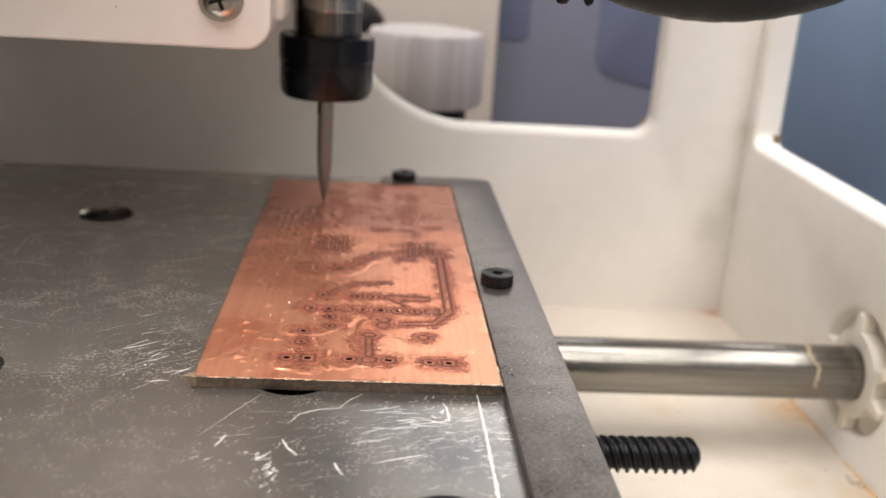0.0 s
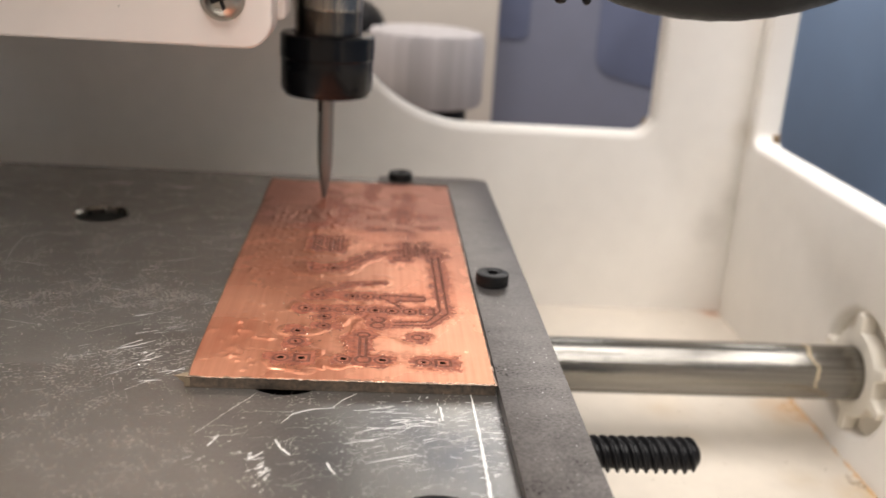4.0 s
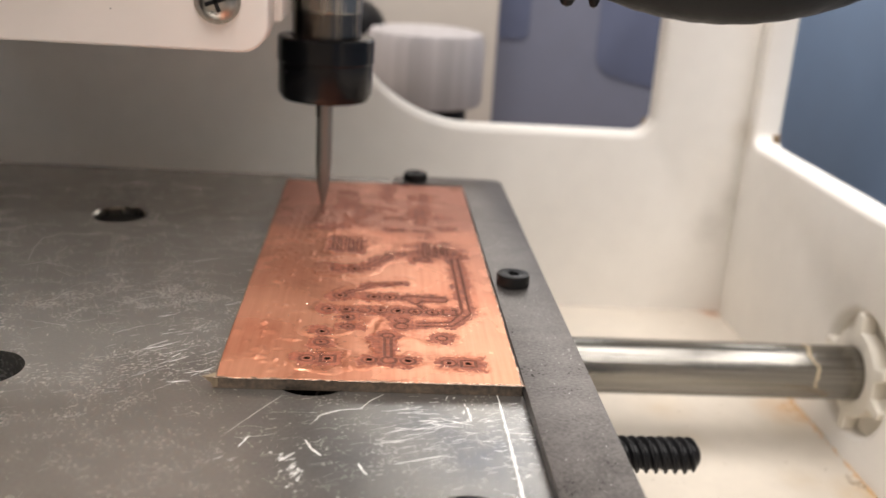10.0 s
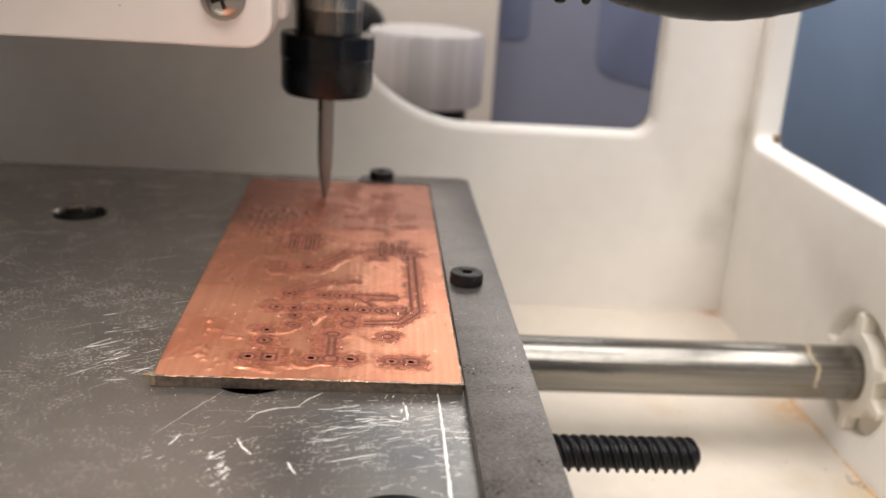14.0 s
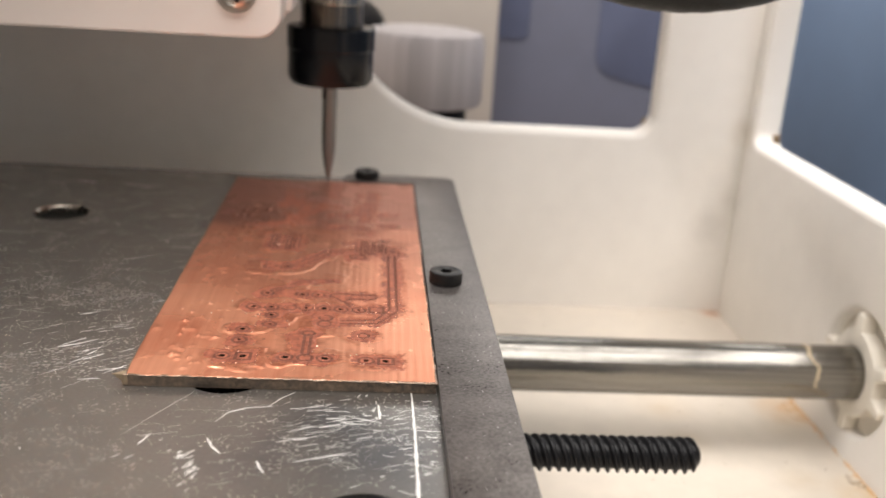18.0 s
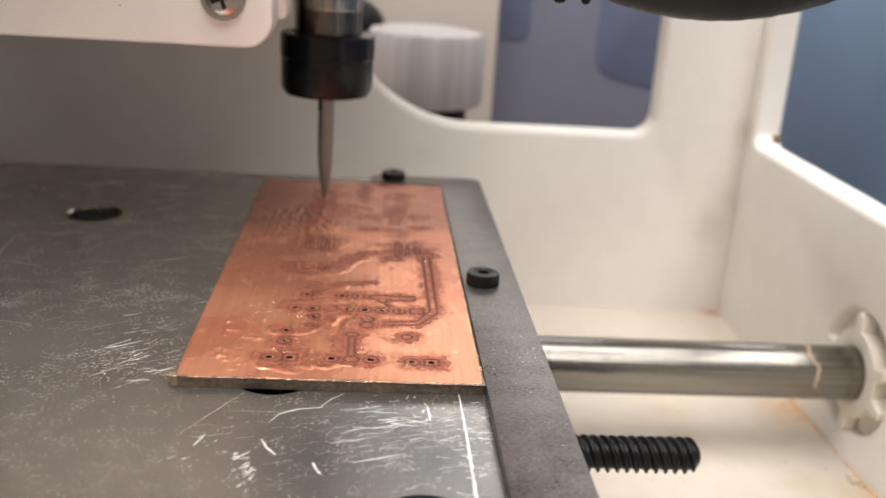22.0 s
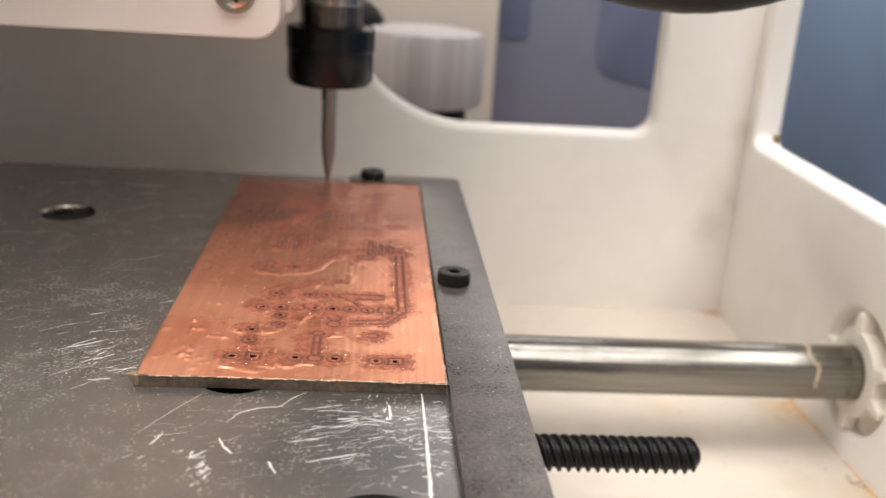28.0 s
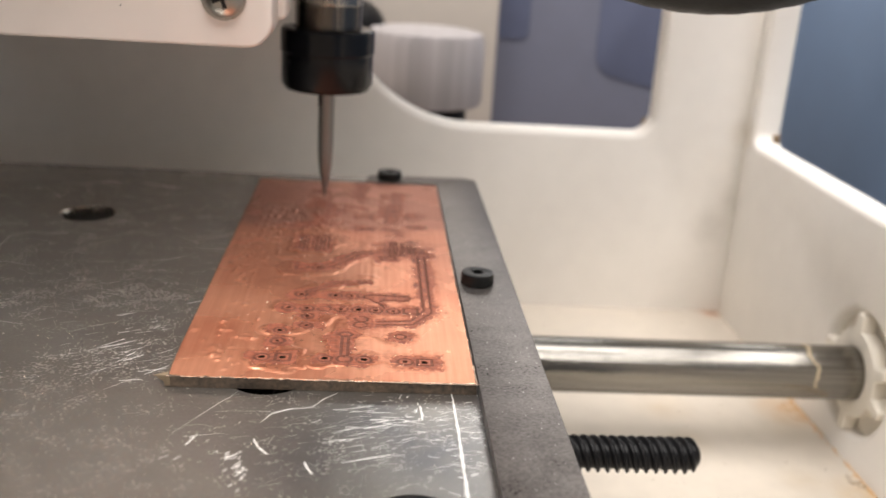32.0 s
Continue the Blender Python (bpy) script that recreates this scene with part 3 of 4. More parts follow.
for cx, cy, sx, sy, n, lo, hi, tilt, wide in ((-12, -8.5, 4.5, 3, 46, 0.8, 4.5, 12, 0.2), (-7.5, -5, 1.2, 2, 14, 0.5, 1.5, 80, 0.3), (-28.3, -20.5, 0.9, 1.8, 17, 0.4, 1.8, 58, 0.42), (-30.2, -17.2, 0.8, 0.9, 8, 0.4, 1.2, 40, 0.4), (-4, -16, 3, 9, 75, 0.3, 1.8, 3, 0.22), (-14, -13, 6, 5, 45, 0.8, 4, 14, 0.12), (-3, -12, 2, 6, 26, 0.5, 2.4, 3, 0.2), (-48, 9.5, 2.6, 2.4, 18, 0.5, 2.6, 34, 0.18), (-34, -13, 4, 4, 12, 0.5, 2, 40, 0.22), (-53, 24, 8, 12, 26, 1.5, 7, 30, 0.12), (-48, 30, 5, 14, 18, 0.6, 3, 75, 0.12), (-62, 34, 12, 14, 24, 1.0, 8, -8, 0.11), (-46, 14, 3, 7, 20, 0.8, 4, 20, 0.24), (-60, 2, 14, 8, 20, 0.8, 6, 25, 0.1)):
    for k in range(n):
        x, y = rng.gauss(cx, sx), rng.gauss(cy, sy)
        a, l = radians(rng.gauss(tilt, 9)), rng.uniform(lo, hi) * rng.uniform(0.3, 1)
        ends = [(x, y), (x + l * math.cos(a), y + l * math.sin(a))]
        if all(u < 0 and not (-40.6 < u and v > -0.6) and math.hypot(u + 70.5, v - 73.7) > 6 and math.hypot(u + 70.5, v - 3.9) > 6 for u, v in ends):
            scratch(bm, ends, wide * rng.uniform(0.3, 1.1))
tagged(part("bright_scratching", bm, BRIGHT, bed, "clusters of bright scratches"), kind="stuff")
bm = bmesh.new()
for k in range(760):
    x, y = rng.uniform(-100, -0.8), rng.uniform(-30, 70)
    if rng.random() < 0.5:
        x, y = rng.gauss(-52, 12), rng.gauss(14, 16)
    if (-41 < x < 0.6 and y > -0.8) or math.hypot(x + 70.5, y - 73.7) < 6 or math.hypot(x + 70.5, y - 3.9) < 6 or math.hypot(x + 27.5, y - 3.9) < 6 or math.hypot(x + 9, y + 28.9) < 6:
        continue
    m = Matrix.Translation((x * MM, y * MM, 0.04 * MM)) @ Euler((rng.uniform(-0.8, 0.8), rng.uniform(-0.8, 0.8), rng.uniform(0, 6))).to_matrix().to_4x4()
    bmesh.ops.create_icosphere(bm, subdivisions=1, radius=1.0 * MM, matrix=m @ Matrix.Diagonal((0.04 + 0.13 * rng.random() ** 4, 0.035 + 0.08 * rng.random() ** 4, 0.035, 1)))
tagged(part("metal_specks", bm, SPECK, bed, "tiny bright metal chips", smooth=False), kind="stuff")
bm = bmesh.new()
for k in range(26):
    x, y = rng.gauss(-42.2, 0.8), rng.gauss(70.5, 1.6)
    if x < -40.6:
        bmesh.ops.create_icosphere(bm, subdivisions=1, radius=1.0 * MM, matrix=Matrix.Translation((x * MM, y * MM, 0)) @ Matrix.Diagonal((rng.uniform(0.15, 0.5), rng.uniform(0.15, 0.7), 0.02, 1)))
part("ink_mark", bm, BLACK, bed, "small black smudge")

bm = bmesh.new()
for k in range(26):
    f = k / 25
    x, y = -54.2 + 3.5 * f + rng.gauss(0, 0.12), 13.2 - 14.5 * f
    if rng.random() < 0.75:
        bmesh.ops.create_icosphere(bm, subdivisions=1, radius=1.0 * MM, matrix=Matrix.Translation((x * MM, y * MM, 0)) @ Matrix.Diagonal((rng.uniform(0.05, 0.16), rng.uniform(0.15, 0.4), 0.012, 1)))
part("dark_hairline", bm, BLACK, bed, "faint dark hairline mark")

bracket = thing("alignment_bracket", "flat grey steel alignment bracket screwed to the bed", "bracket")
outline = [(0.25, -43.5), (9.7, -43.5)] + arc(6.7, 105.6, 3.0, 0, 90, 8) + arc(-13.0, 105.6, 3.0, 90, 180, 8) + [(-16.0, 102.2), (0.25, 102.2)]
part("plate", sheet(outline, [], 1.6, lambda u, v, w: (u, v, w + 0.02), 0.12), STEEL, bracket)


def socket_screw(name, x, y, z, r, h):
    ob = thing(name, "black socket-head screw in the alignment bracket", "screw", "bracket screws")
    m = Matrix.Translation((x * MM, y * MM, z * MM))
    bm = bmesh.new()
    seg = 96
    prof = [(r - 0.15, 0), (r, 0.15), (r, h - 0.45), (r - 0.15, h - 0.12), (r - 0.5, h), (1.55, h), (1.45, h - 0.1)]
    rings = []
    for i, (pr, ph) in enumerate(prof):
        radii = [pr - (0.07 if i in (1, 2) and k % 2 else 0.0) for k in range(seg)]
        rings.append([bm.verts.new(m @ Vector((radii[k] * MM * math.cos(2 * math.pi * k / seg), radii[k] * MM * math.sin(2 * math.pi * k / seg), ph * MM))) for k in range(seg)])
    for depth in (h - 0.1, h - 0.8):
        ring = []
        for k in range(seg):
            a = 2 * math.pi * k / seg
            hr = 1.08 * math.cos(math.pi / 6) / math.cos((a % (math.pi / 3)) - math.pi / 6)
            ring.append(bm.verts.new(m @ Vector((hr * MM * math.cos(a), hr * MM * math.sin(a), depth * MM))))
        rings.append(ring)
    for a, b in zip(rings, rings[1:]):
        for k in range(seg):
            j = (k + 1) % seg
            bm.faces.new((a[k], a[j], b[j], b[k]))
    bm.faces.new(rings[0][::-1])
    bm.faces.new(rings[-1])
    part("head", bm, SCREWS, ob)
    return ob


bm = bmesh.new()
for k in range(150):
    x, y = rng.uniform(0.6, 9.3), -38 + 140 * rng.random() ** 1.3
    if math.hypot(x - 3.5, y - 37.5) > 3.2:
        m = Matrix.Translation((x * MM, y * MM, 1.63 * MM)) @ Euler((rng.uniform(-0.8, 0.8), rng.uniform(-0.8, 0.8), rng.uniform(0, 6))).to_matrix().to_4x4()
        bmesh.ops.create_icosphere(bm, subdivisions=1, radius=1.0 * MM, matrix=m @ Matrix.Diagonal((rng.uniform(0.04, 0.16), rng.uniform(0.03, 0.10), 0.03, 1)))
tagged(part("metal_specks", bm, FAINT, bracket, "tiny metal specks", smooth=False), kind="stuff")
screw_a = socket_screw("cap_screw", 3.5, 37.5, 1.62, 2.75, 2.15)
screw_b = socket_screw("cap_screw", -10.7, 104.9, 1.62, 2.75, 2.0)

# ---- the circuit board ----
BW, BL, BT = 40.0, 100.9, 1.6
board = thing("circuit_board", "bare copper circuit board half milled with brown tracks and pads", "circuit board")
part("core", sheet([(-BW, 0), (0, 0), (0, BL), (-BW, BL)], [[(-BW + 0.5, 0.5), (-0.5, 0.5), (-0.5, BL - 0.5), (-BW + 0.5, BL - 0.5)]], BT - 0.07, lambda u, v, w: (u, v, w + 0.02), 0), FR1, board, "dark brown board core", smooth=False)

GX, GY = 268, 640
xs = np.linspace(-BW, 0, GX)
ys = BL * np.linspace(0, 1, GY) ** 1.25
X, Y = np.meshgrid(xs, ys)
dist = np.full(X.shape, 99.0)
groove = np.full(X.shape, 99.0)
deep = np.zeros(X.shape)


def seg_dist(ax_, ay_, bx_, by_):
    dx, dy = bx_ - ax_, by_ - ay_
    t = np.clip(((X - ax_) * dx + (Y - ay_) * dy) / (dx * dx + dy * dy + 1e-9), 0, 1)
    return np.hypot(X - ax_ - t * dx, Y - ay_ - t * dy)


def track(points, width=0.55):
    """A copper track left between two milled grooves."""
    global dist, groove
    d = np.full(X.shape, 99.0)
    for (a, b), (c, e) in zip(points, points[1:]):
        d = np.minimum(d, seg_dist(a, b, c, e))
    dist = np.minimum(dist, d - width)
    groove = np.minimum(groove, np.abs(d - width))


def cut(points):
    """One milled groove."""
    global dist, groove
    for (a, b), (c, e) in zip(points, points[1:]):
        d = seg_dist(a, b, c, e)
        dist, groove = np.minimum(dist, d), np.minimum(groove, d)


def haze(points, width):
    """Residue along a line, with no groove of its own."""
    global dist
    for (a, b), (c, e) in zip(points, points[1:]):
        dist = np.minimum(dist, seg_dist(a, b, c, e) - width)


def pad(x, y, r=1.0, hole=0.42, square=False):
    """A round or square pad inside a milled ring, with or without its drilled hole."""
    global dist, groove, deep
    d = np.maximum(np.abs(X - x), np.abs(Y - y)) if square else np.hypot(X - x, Y - y)
    dist = np.minimum(dist, d - r - 0.2)
    groove = np.minimum(groove, np.abs(d - r))
    if hole:
        h = np.hypot(X - x, Y - y)
        deep = np.maximum(deep, np.clip((0.8 * hole - h) / 0.12, 0, 1))


# near row of pads, and the stem that rises from it
for px, hole, sq in ((-28.6, 0.46, False), (-25.8, 0.46, True), (-20.2, 0.48, False), (-17.5, 0, False), (-14.9, 0.5, False), (-9.3, 0.36, False), (-6.6, 0.46, True)):
    pad(px, 6.2, 1.0, hole, sq)
haze([(-20.2, 6.2), (-14.9, 6.2)], 0.9)
haze([(-9.3, 6.2), (-6.6, 6.2)], 0.9)
track([(-17.6, 7.5), (-17.6, 13.6)], 0.42)
haze([(-18.3, 7.5), (-18.3, 13.0)], 1.0)
pad(-17.6, 14.4, 0.85, 0.0)
for px, py, r, hole in ((-9.8, 14.4, 0.8, 0.0), (-27.0, 15.3, 0.9, 0.4), (-27.0, 11.6, 1.0, 0.25), (-23.5, 20.8, 0.9, 0.3), (-23.5, 17.4, 0.95, 0.25), (-15.5, 20.2, 0.95, 0.0), (-15.6, 18.1, 1.0, 0.0)):
    pad(px, py, r, hole)
# two long rows of pads
for px, hole in ((-26.6, 0.36), (-23.9, 0.36), (-21.2, 0.0), (-18.7, 0.25), (-16.0, 0.46), (-13.4, 0.36), (-10.7, 0.3)):
    pad(px, 23.9, 1.0, hole)
haze([(-24.2, 23.9), (-20.4, 23.9)], 0.7)
haze([(-17.0, 23.9), (-12.0, 23.9)], 0.5)
pad(-8.0, 24.2, 1.05, 0.0, True)
for px, hole in ((-25.1, 0.36), (-19.7, 0.44), (-17.2, 0.25)):
    pad(px, 29.5, 0.95, hole)
haze([(-23.6, 29.7), (-21.2, 29.7)], 0.9)
haze([(-14.9, 29.2), (-8.6, 29.3)], 0.75)
cut([(-15.2, 29.9), (-14.4, 30.2), (-8.4, 30.2), (-8.0, 29.4), (-8.4, 28.4), (-12.2, 28.2), (-13.2, 27.0), (-11.4, 25.6)])
cut([(-15.2, 29.9), (-15.4, 29.0), (-14.2, 28.2), (-12.6, 26.2), (-12.0, 25.0)])
track([(-24.1, 30.8), (-21.6, 33.2), (-19.7, 35.3), (-15.4, 35.7)], 0.4)
# upper pair of pads and the slanting track to the comb
pad(-26.0, 42.2, 1.1, 0.0)
pad(-23.3, 42.3, 1.1, 0.5)
haze([(-26.0, 42.2), (-23.3, 42.3)], 0.6)
track([(-22.3, 42.6), (-20.7, 44.3), (-16.7, 50.6), (-11.5, 52.7)], 0.6)
haze([(-20.0, 45.4), (-16.7, 50.6), (-11.5, 52.7)], 0.7)
haze([(-11.2, 50.8), (-6.6, 51.2)], 0.9)
haze([(-11.0, 54.6), (-6.4, 55.0)], 2.6)
for k in range(4):
    track([(-10.7 + 1.25 * k, 50.5), (-10.5 + 1.25 * k, 57.6)], 0.36)
cut([(-12.8, 49.3), (-10.1, 49.6), (-10.1, 47.9), (-12.7, 47.6), (-12.8, 49.3)])
# the two grooves that run down beside the board's edge and turn in
cut([(-6.1, 50.5), (-6.0, 24.6), (-8.2, 20.3), (-13.2, 19.4)])
cut([(-4.9, 50.5), (-4.8, 23.9), (-7.9, 18.9), (-13.2, 18.3)])
cut([(-6.4, 52.0), (-4.2, 52.2), (-4.2, 49.6)])
# far end: dull bars, marks and a part-milled block
haze([(-10.1, 91.0), (-11.0, 63.0)], 1.5)
haze([(-17.1, 99.0), (-17.2, 79.0)], 1.0)
haze([(-17.6, 99.6), (-12.9, 100.0)], 0.5)
for ax, bx, py in ((-7.6, -5.2, 75.4), (-8.4, -5.4, 67.6), (-18.0, -13.8, 73.4), (-18.4, -14.3, 65.5), (-30.0, -27.8, 65.2)):
    haze([(ax, py), (bx, py + 0.2)], 0.6)
    cut([(ax, py), (bx, py + 0.2)])
haze([(-26.2, 91.0), (-24.8, 81.0)], 1.3)
haze([(-27.0, 79.4), (-21.1, 80.1)], 1.0)
haze([(-29.0, 66.0), (-21.0, 69.0)], 0.8)
haze([(-24.6, 72.0), (-22.0, 78.0)], 1.5)
for k in range(4):
    track([(-27.0 + 1.45 * k, 52.0), (-27.0 + 1.45 * k, 59.2)], 0.38)
haze([(-26.6, 53.2), (-22.9, 53.6)], 0.8)
cut([(-27.6, 59.8), (-22.2, 60.2)])


def value_noise(scale, seed):
    r = np.random.RandomState(seed)
    n = int(110 / scale) + 4
    g = r.rand(n, n)
    u, v = (X + 45) / scale, Y / scale
    i, j = u.astype(int), v.astype(int)
    fu, fv = u - i, v - j
    fu, fv = fu * fu * (3 - 2 * fu), fv * fv * (3 - 2 * fv)
    return g[i, j] * (1 - fu) * (1 - fv) + g[i + 1, j] * fu * (1 - fv) + g[i, j + 1] * (1 - fu) * fv + g[i + 1, j + 1] * fu * fv


rough_edge = 0.9 * value_noise(1.1, 1) + 0.7 * value_noise(0.45, 2) + 0.8 * value_noise(3.5, 3) + 0.7 * (value_noise(0.22, 33) - 0.5)
reach = 0.95 + 0.3 * np.clip((Y - 25) / 30, 0, 1)
halo = np.clip((1.15 * rough_edge - 1.35 + reach - dist) / 0.3, 0, 1)
worn = np.clip((Y - 46) / 14, 0, 1)
halo *= 1 - worn * np.clip((0.72 - value_noise(2.0, 50) - 0.5 * value_noise(0.7, 51)) / 0.2, 0, 1)
line = np.clip((0.21 - groove) / 0.08, 0, 1) * np.clip((value_noise(2.2, 31) + 0.5 * value_noise(0.6, 32) - 0.22 - 0.35 * (Y > 62)) / 0.2, 0, 1)
film = np.clip((4.4 * value_noise(4, 10) + 1.5 * value_noise(1.6, 11) + 0.3 * value_noise(0.6, 12) - 0.8 - dist) / 0.8, 0, 1)
film = film * film * (3 - 2 * film) * np.clip((-X - 9) / 7, 0, 1)
Z = np.full(X.shape, BT)
Z += 0.10 * (value_noise(9, 7) - 0.5) + 0.05 * (value_noise(3.5, 17) - 0.5)
Z += (0.004 + 0.005 * np.clip((X + 22) / 8, 0, 1)) * np.sin(2 * math.pi * X / 1.16 + 2 * value_noise(9, 13))
Z += 0.16 * film * (1 - 0.8 * np.clip((Y - 40) / 20, 0, 1)) - 0.05 * halo - 0.06 * line - 1.2 * deep
Z += 0.05 * halo * (value_noise(0.5, 8) - 0.4)
# ploughed lips round the milled groups
lips = np.clip((value_noise(3.2, 60) - 0.42) / 0.15, 0, 1) * np.clip((-X - 8) / 5, 0, 1) * (Y < 70)
Z += 0.012 * lips * np.exp(-((dist - 1.5 - 0.8 * value_noise(1.7, 61)) / 0.33) ** 2)
rs = np.random.RandomState(9)
for cx, cy in [(-36.0, 15.5), (-37.0, 22.2), (-32.3, 18.3), (-32.9, 12.6), (-35.2, 6.4), (-33.0, 2.4), (-28.9, 4.2)] + [(rs.normal(-34.5, 2.2), rs.uniform(3, 27)) for _ in range(46)] + [(-20 - 17 * rs.uniform(0.05, 1) ** 0.8, rs.uniform(34, 78)) for _ in range(300)]:
    size = rs.uniform(0.45, 0.85) if cy > 30 else rs.uniform(0.45, 1.0)
    sx, sy, h = size * rs.uniform(0.3, 0.7), size * rs.uniform(0.4, 1.0), size * rs.uniform(0.09, 0.21)
    Z += h * np.exp(-((X - cx) / sx) ** 2 - ((Y - cy) / sy) ** 2)
edge = np.minimum.reduce([X + BW, -X, Y, BL - Y])
Z -= 0.06 * np.clip(1 - edge / 0.35, 0, 1)
Z += 0.10 * np.clip(1 - Y / 0.5, 0, 1) * (value_noise(0.6, 14) + value_noise(2.5, 15) - 0.8)
Z += 0.08 * np.clip(1 + X / 0.6, 0, 1) * (value_noise(0.7, 16) - 0.3)
# the outermost row and column of points turn down over the board's edge
Z[0, :] = Z[-1, :] = BT - 0.10
Z[:, 0] = Z[:, -1] = BT - 0.10

me = bpy.data.meshes.new("copper_face")
verts = np.stack([X, Y, Z], -1).reshape(-1, 3) * MM
idx = np.arange(GX * GY).reshape(GY, GX)
quads = np.stack([idx[:-1, :-1], idx[:-1, 1:], idx[1:, 1:], idx[1:, :-1]], -1).reshape(-1, 4)
me.from_pydata(verts.tolist(), [], quads.tolist())
mid = lambda f: (f[:-1, :-1] + f[:-1, 1:] + f[1:, 1:] + f[1:, :-1]) / 4
kind = np.zeros((GY - 1, GX - 1), np.int32)
kind[mid(halo) > 0.5] = 1
kind[mid(line) > 0.45] = 2
kind[mid(deep) > 0.06] = 3
for mat in (COPPER, RESIDUE, TRACK, HOLE):
    me.materials.append(mat)
me.polygons.foreach_set("material_index", kind.reshape(-1))
me.polygons.foreach_set("use_smooth", [True] * len(me.polygons))
soil = 0.95 * np.clip((1.9 * value_noise(3, 40) + 1.2 * value_noise(0.8, 41) + 0.9 - dist) / 2.2, 0, 1) ** 1.3
soil = np.maximum(soil, 0.35 * np.clip((value_noise(7, 42) + 0.5 * value_noise(1.7, 43) - 0.92) / 0.25, 0, 1) * np.clip((-X - 8) / 10, 0, 1))
soil = np.maximum(soil, 0.8 * film * (0.5 + 0.6 * value_noise(1.3, 46)) * (Y < 66))
# duller far zone: surface haze plus painted-in dimming where the wall reflects darker
haze_and_dimming = np.clip((Y - 64 + 3 * value_noise(5, 47) - 1.5 * value_noise(1.2, 48)) / 5, 0, 1) * (0.62 + 0.4 * (value_noise(6, 44) - 0.4)) + np.clip((Y - 24) / 44, 0, 0.6) * (0.45 + 0.6 * value_noise(9, 45))
me.attributes.new("haze", "FLOAT", "POINT").data.foreach_set("value", np.clip(haze_and_dimming, 0, 1).reshape(-1))
me.attributes.new("soil", "FLOAT", "POINT").data.foreach_set("value", soil.reshape(-1))
me.update()
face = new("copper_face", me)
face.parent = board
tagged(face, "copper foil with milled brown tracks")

# pale torn burr at the board's corner, and bright copper burrs along its near and right edges
rng = random.Random(21)
bm = bmesh.new()
rows = []
for i in range(9):
    f = i / 8
    tip = 0.15 + 1.35 * f ** 2.2
    rows.append([bm.verts.new(Vector(p) * MM) for p in ((-BW + 0.3, 0.02, 0.05 + 1.5 * f), (-BW - tip + rng.uniform(-0.12, 0.12), 0.05 + rng.uniform(0, 0.2), 0.05 + 1.52 * f), (-BW + 0.2, 0.9 + 0.5 * f, 0.05 + 1.5 * f))])
for a, b in zip(rows, rows[1:]):
    for k in range(3):
        bm.faces.new((a[k], a[(k + 1) % 3], b[(k + 1) % 3], b[k]))
bm.faces.new(rows[0][::-1])
bm.faces.new(rows[-1])
bmesh.ops.recalc_face_normals(bm, faces=bm.faces)
part("corner_burr", bm, BURR, board, "pale torn fibre burr")
bm = box(bmesh.new(), -BW - 0.02, -0.03, 0.1, -BW + 0.6, 0.5, BT - 0.16, 0.12)
part("frayed_end", bm, BURR, board, "pale frayed end of the board core")
bm = bmesh.new()
for k in range(260):
    along = 1 - rng.random() ** 1.6
    c = Vector((-BW + BW * along, rng.uniform(-0.10, 0.06), BT - 0.06 + rng.uniform(-0.05, 0.04)))
    bmesh.ops.create_icosphere(bm, subdivisions=1, radius=rng.uniform(0.04, 0.10 + 0.07 * along) * MM, matrix=Matrix.Translation(c * MM) @ Matrix.Diagonal((rng.uniform(1, 5), 1, 0.8, 1)))
for k in range(190):
    c = Vector((rng.uniform(-0.14, 0.02), BL * rng.random() ** 2.4, BT - 0.04 + rng.uniform(-0.05, 0.05)))
    bmesh.ops.create_icosphere(bm, subdivisions=1, radius=rng.uniform(0.05, 0.15) * MM, matrix=Matrix.Translation(c * MM) @ Matrix.Diagonal((1, rng.uniform(1, 6), 0.9, 1)))
part("edge_burr", bm, CHIP, board, "bright copper burrs")
bm = bmesh.new()


def flake(bm, x, y, z, size):
    """A bent three- or four-sided chip lying at any tilt."""
    m = Matrix.Translation((x * MM, y * MM, z * MM)) @ Euler((rng.uniform(-0.7, 0.7), rng.uniform(-0.7, 0.7), rng.uniform(0, 6.3))).to_matrix().to_4x4()
    n = rng.choice((3, 4, 5))
    low = [bm.verts.new(m @ Vector((size * MM * rng.uniform(0.5, 1) * math.cos(2 * math.pi * k / n), size * MM * rng.uniform(0.4, 0.9) * math.sin(2 * math.pi * k / n), 0))) for k in range(n)]
    top = bm.verts.new(m @ Vector((0, 0, size * MM * 0.45)))
    for k in range(n):
        bm.faces.new((low[k], low[(k + 1) % n], top))
    bm.faces.new(low[::-1])


for cx, cy, sx, sy, n in ((-14, 5, 7, 1.2, 40), (-9, 13, 1.5, 1, 14), (-9, 23, 4, 1.5, 40), (-5, 22, 1.2, 2, 40), (-24, 24, 5, 4, 30), (-27, 5, 3, 1, 16), (-27, 58, 5, 8, 70), (-22, 66, 6, 4, 40), (-10, 66, 4, 5, 20), (-20, 30, 12, 4, 40), (-6, 45, 1, 8, 20)):
    for k in range(n):
        x, y = rng.gauss(cx, sx), rng.gauss(cy, sy)
        if -BW + 0.5 < x < -0.5 and 0.5 < y < BL - 1:
            flake(bm, x, y, BT + 0.05, 0.035 + 0.13 * rng.random() ** 2.5)
crumbs = np.argwhere((halo > 0.15) & (halo < 0.85) & (Y < 72))
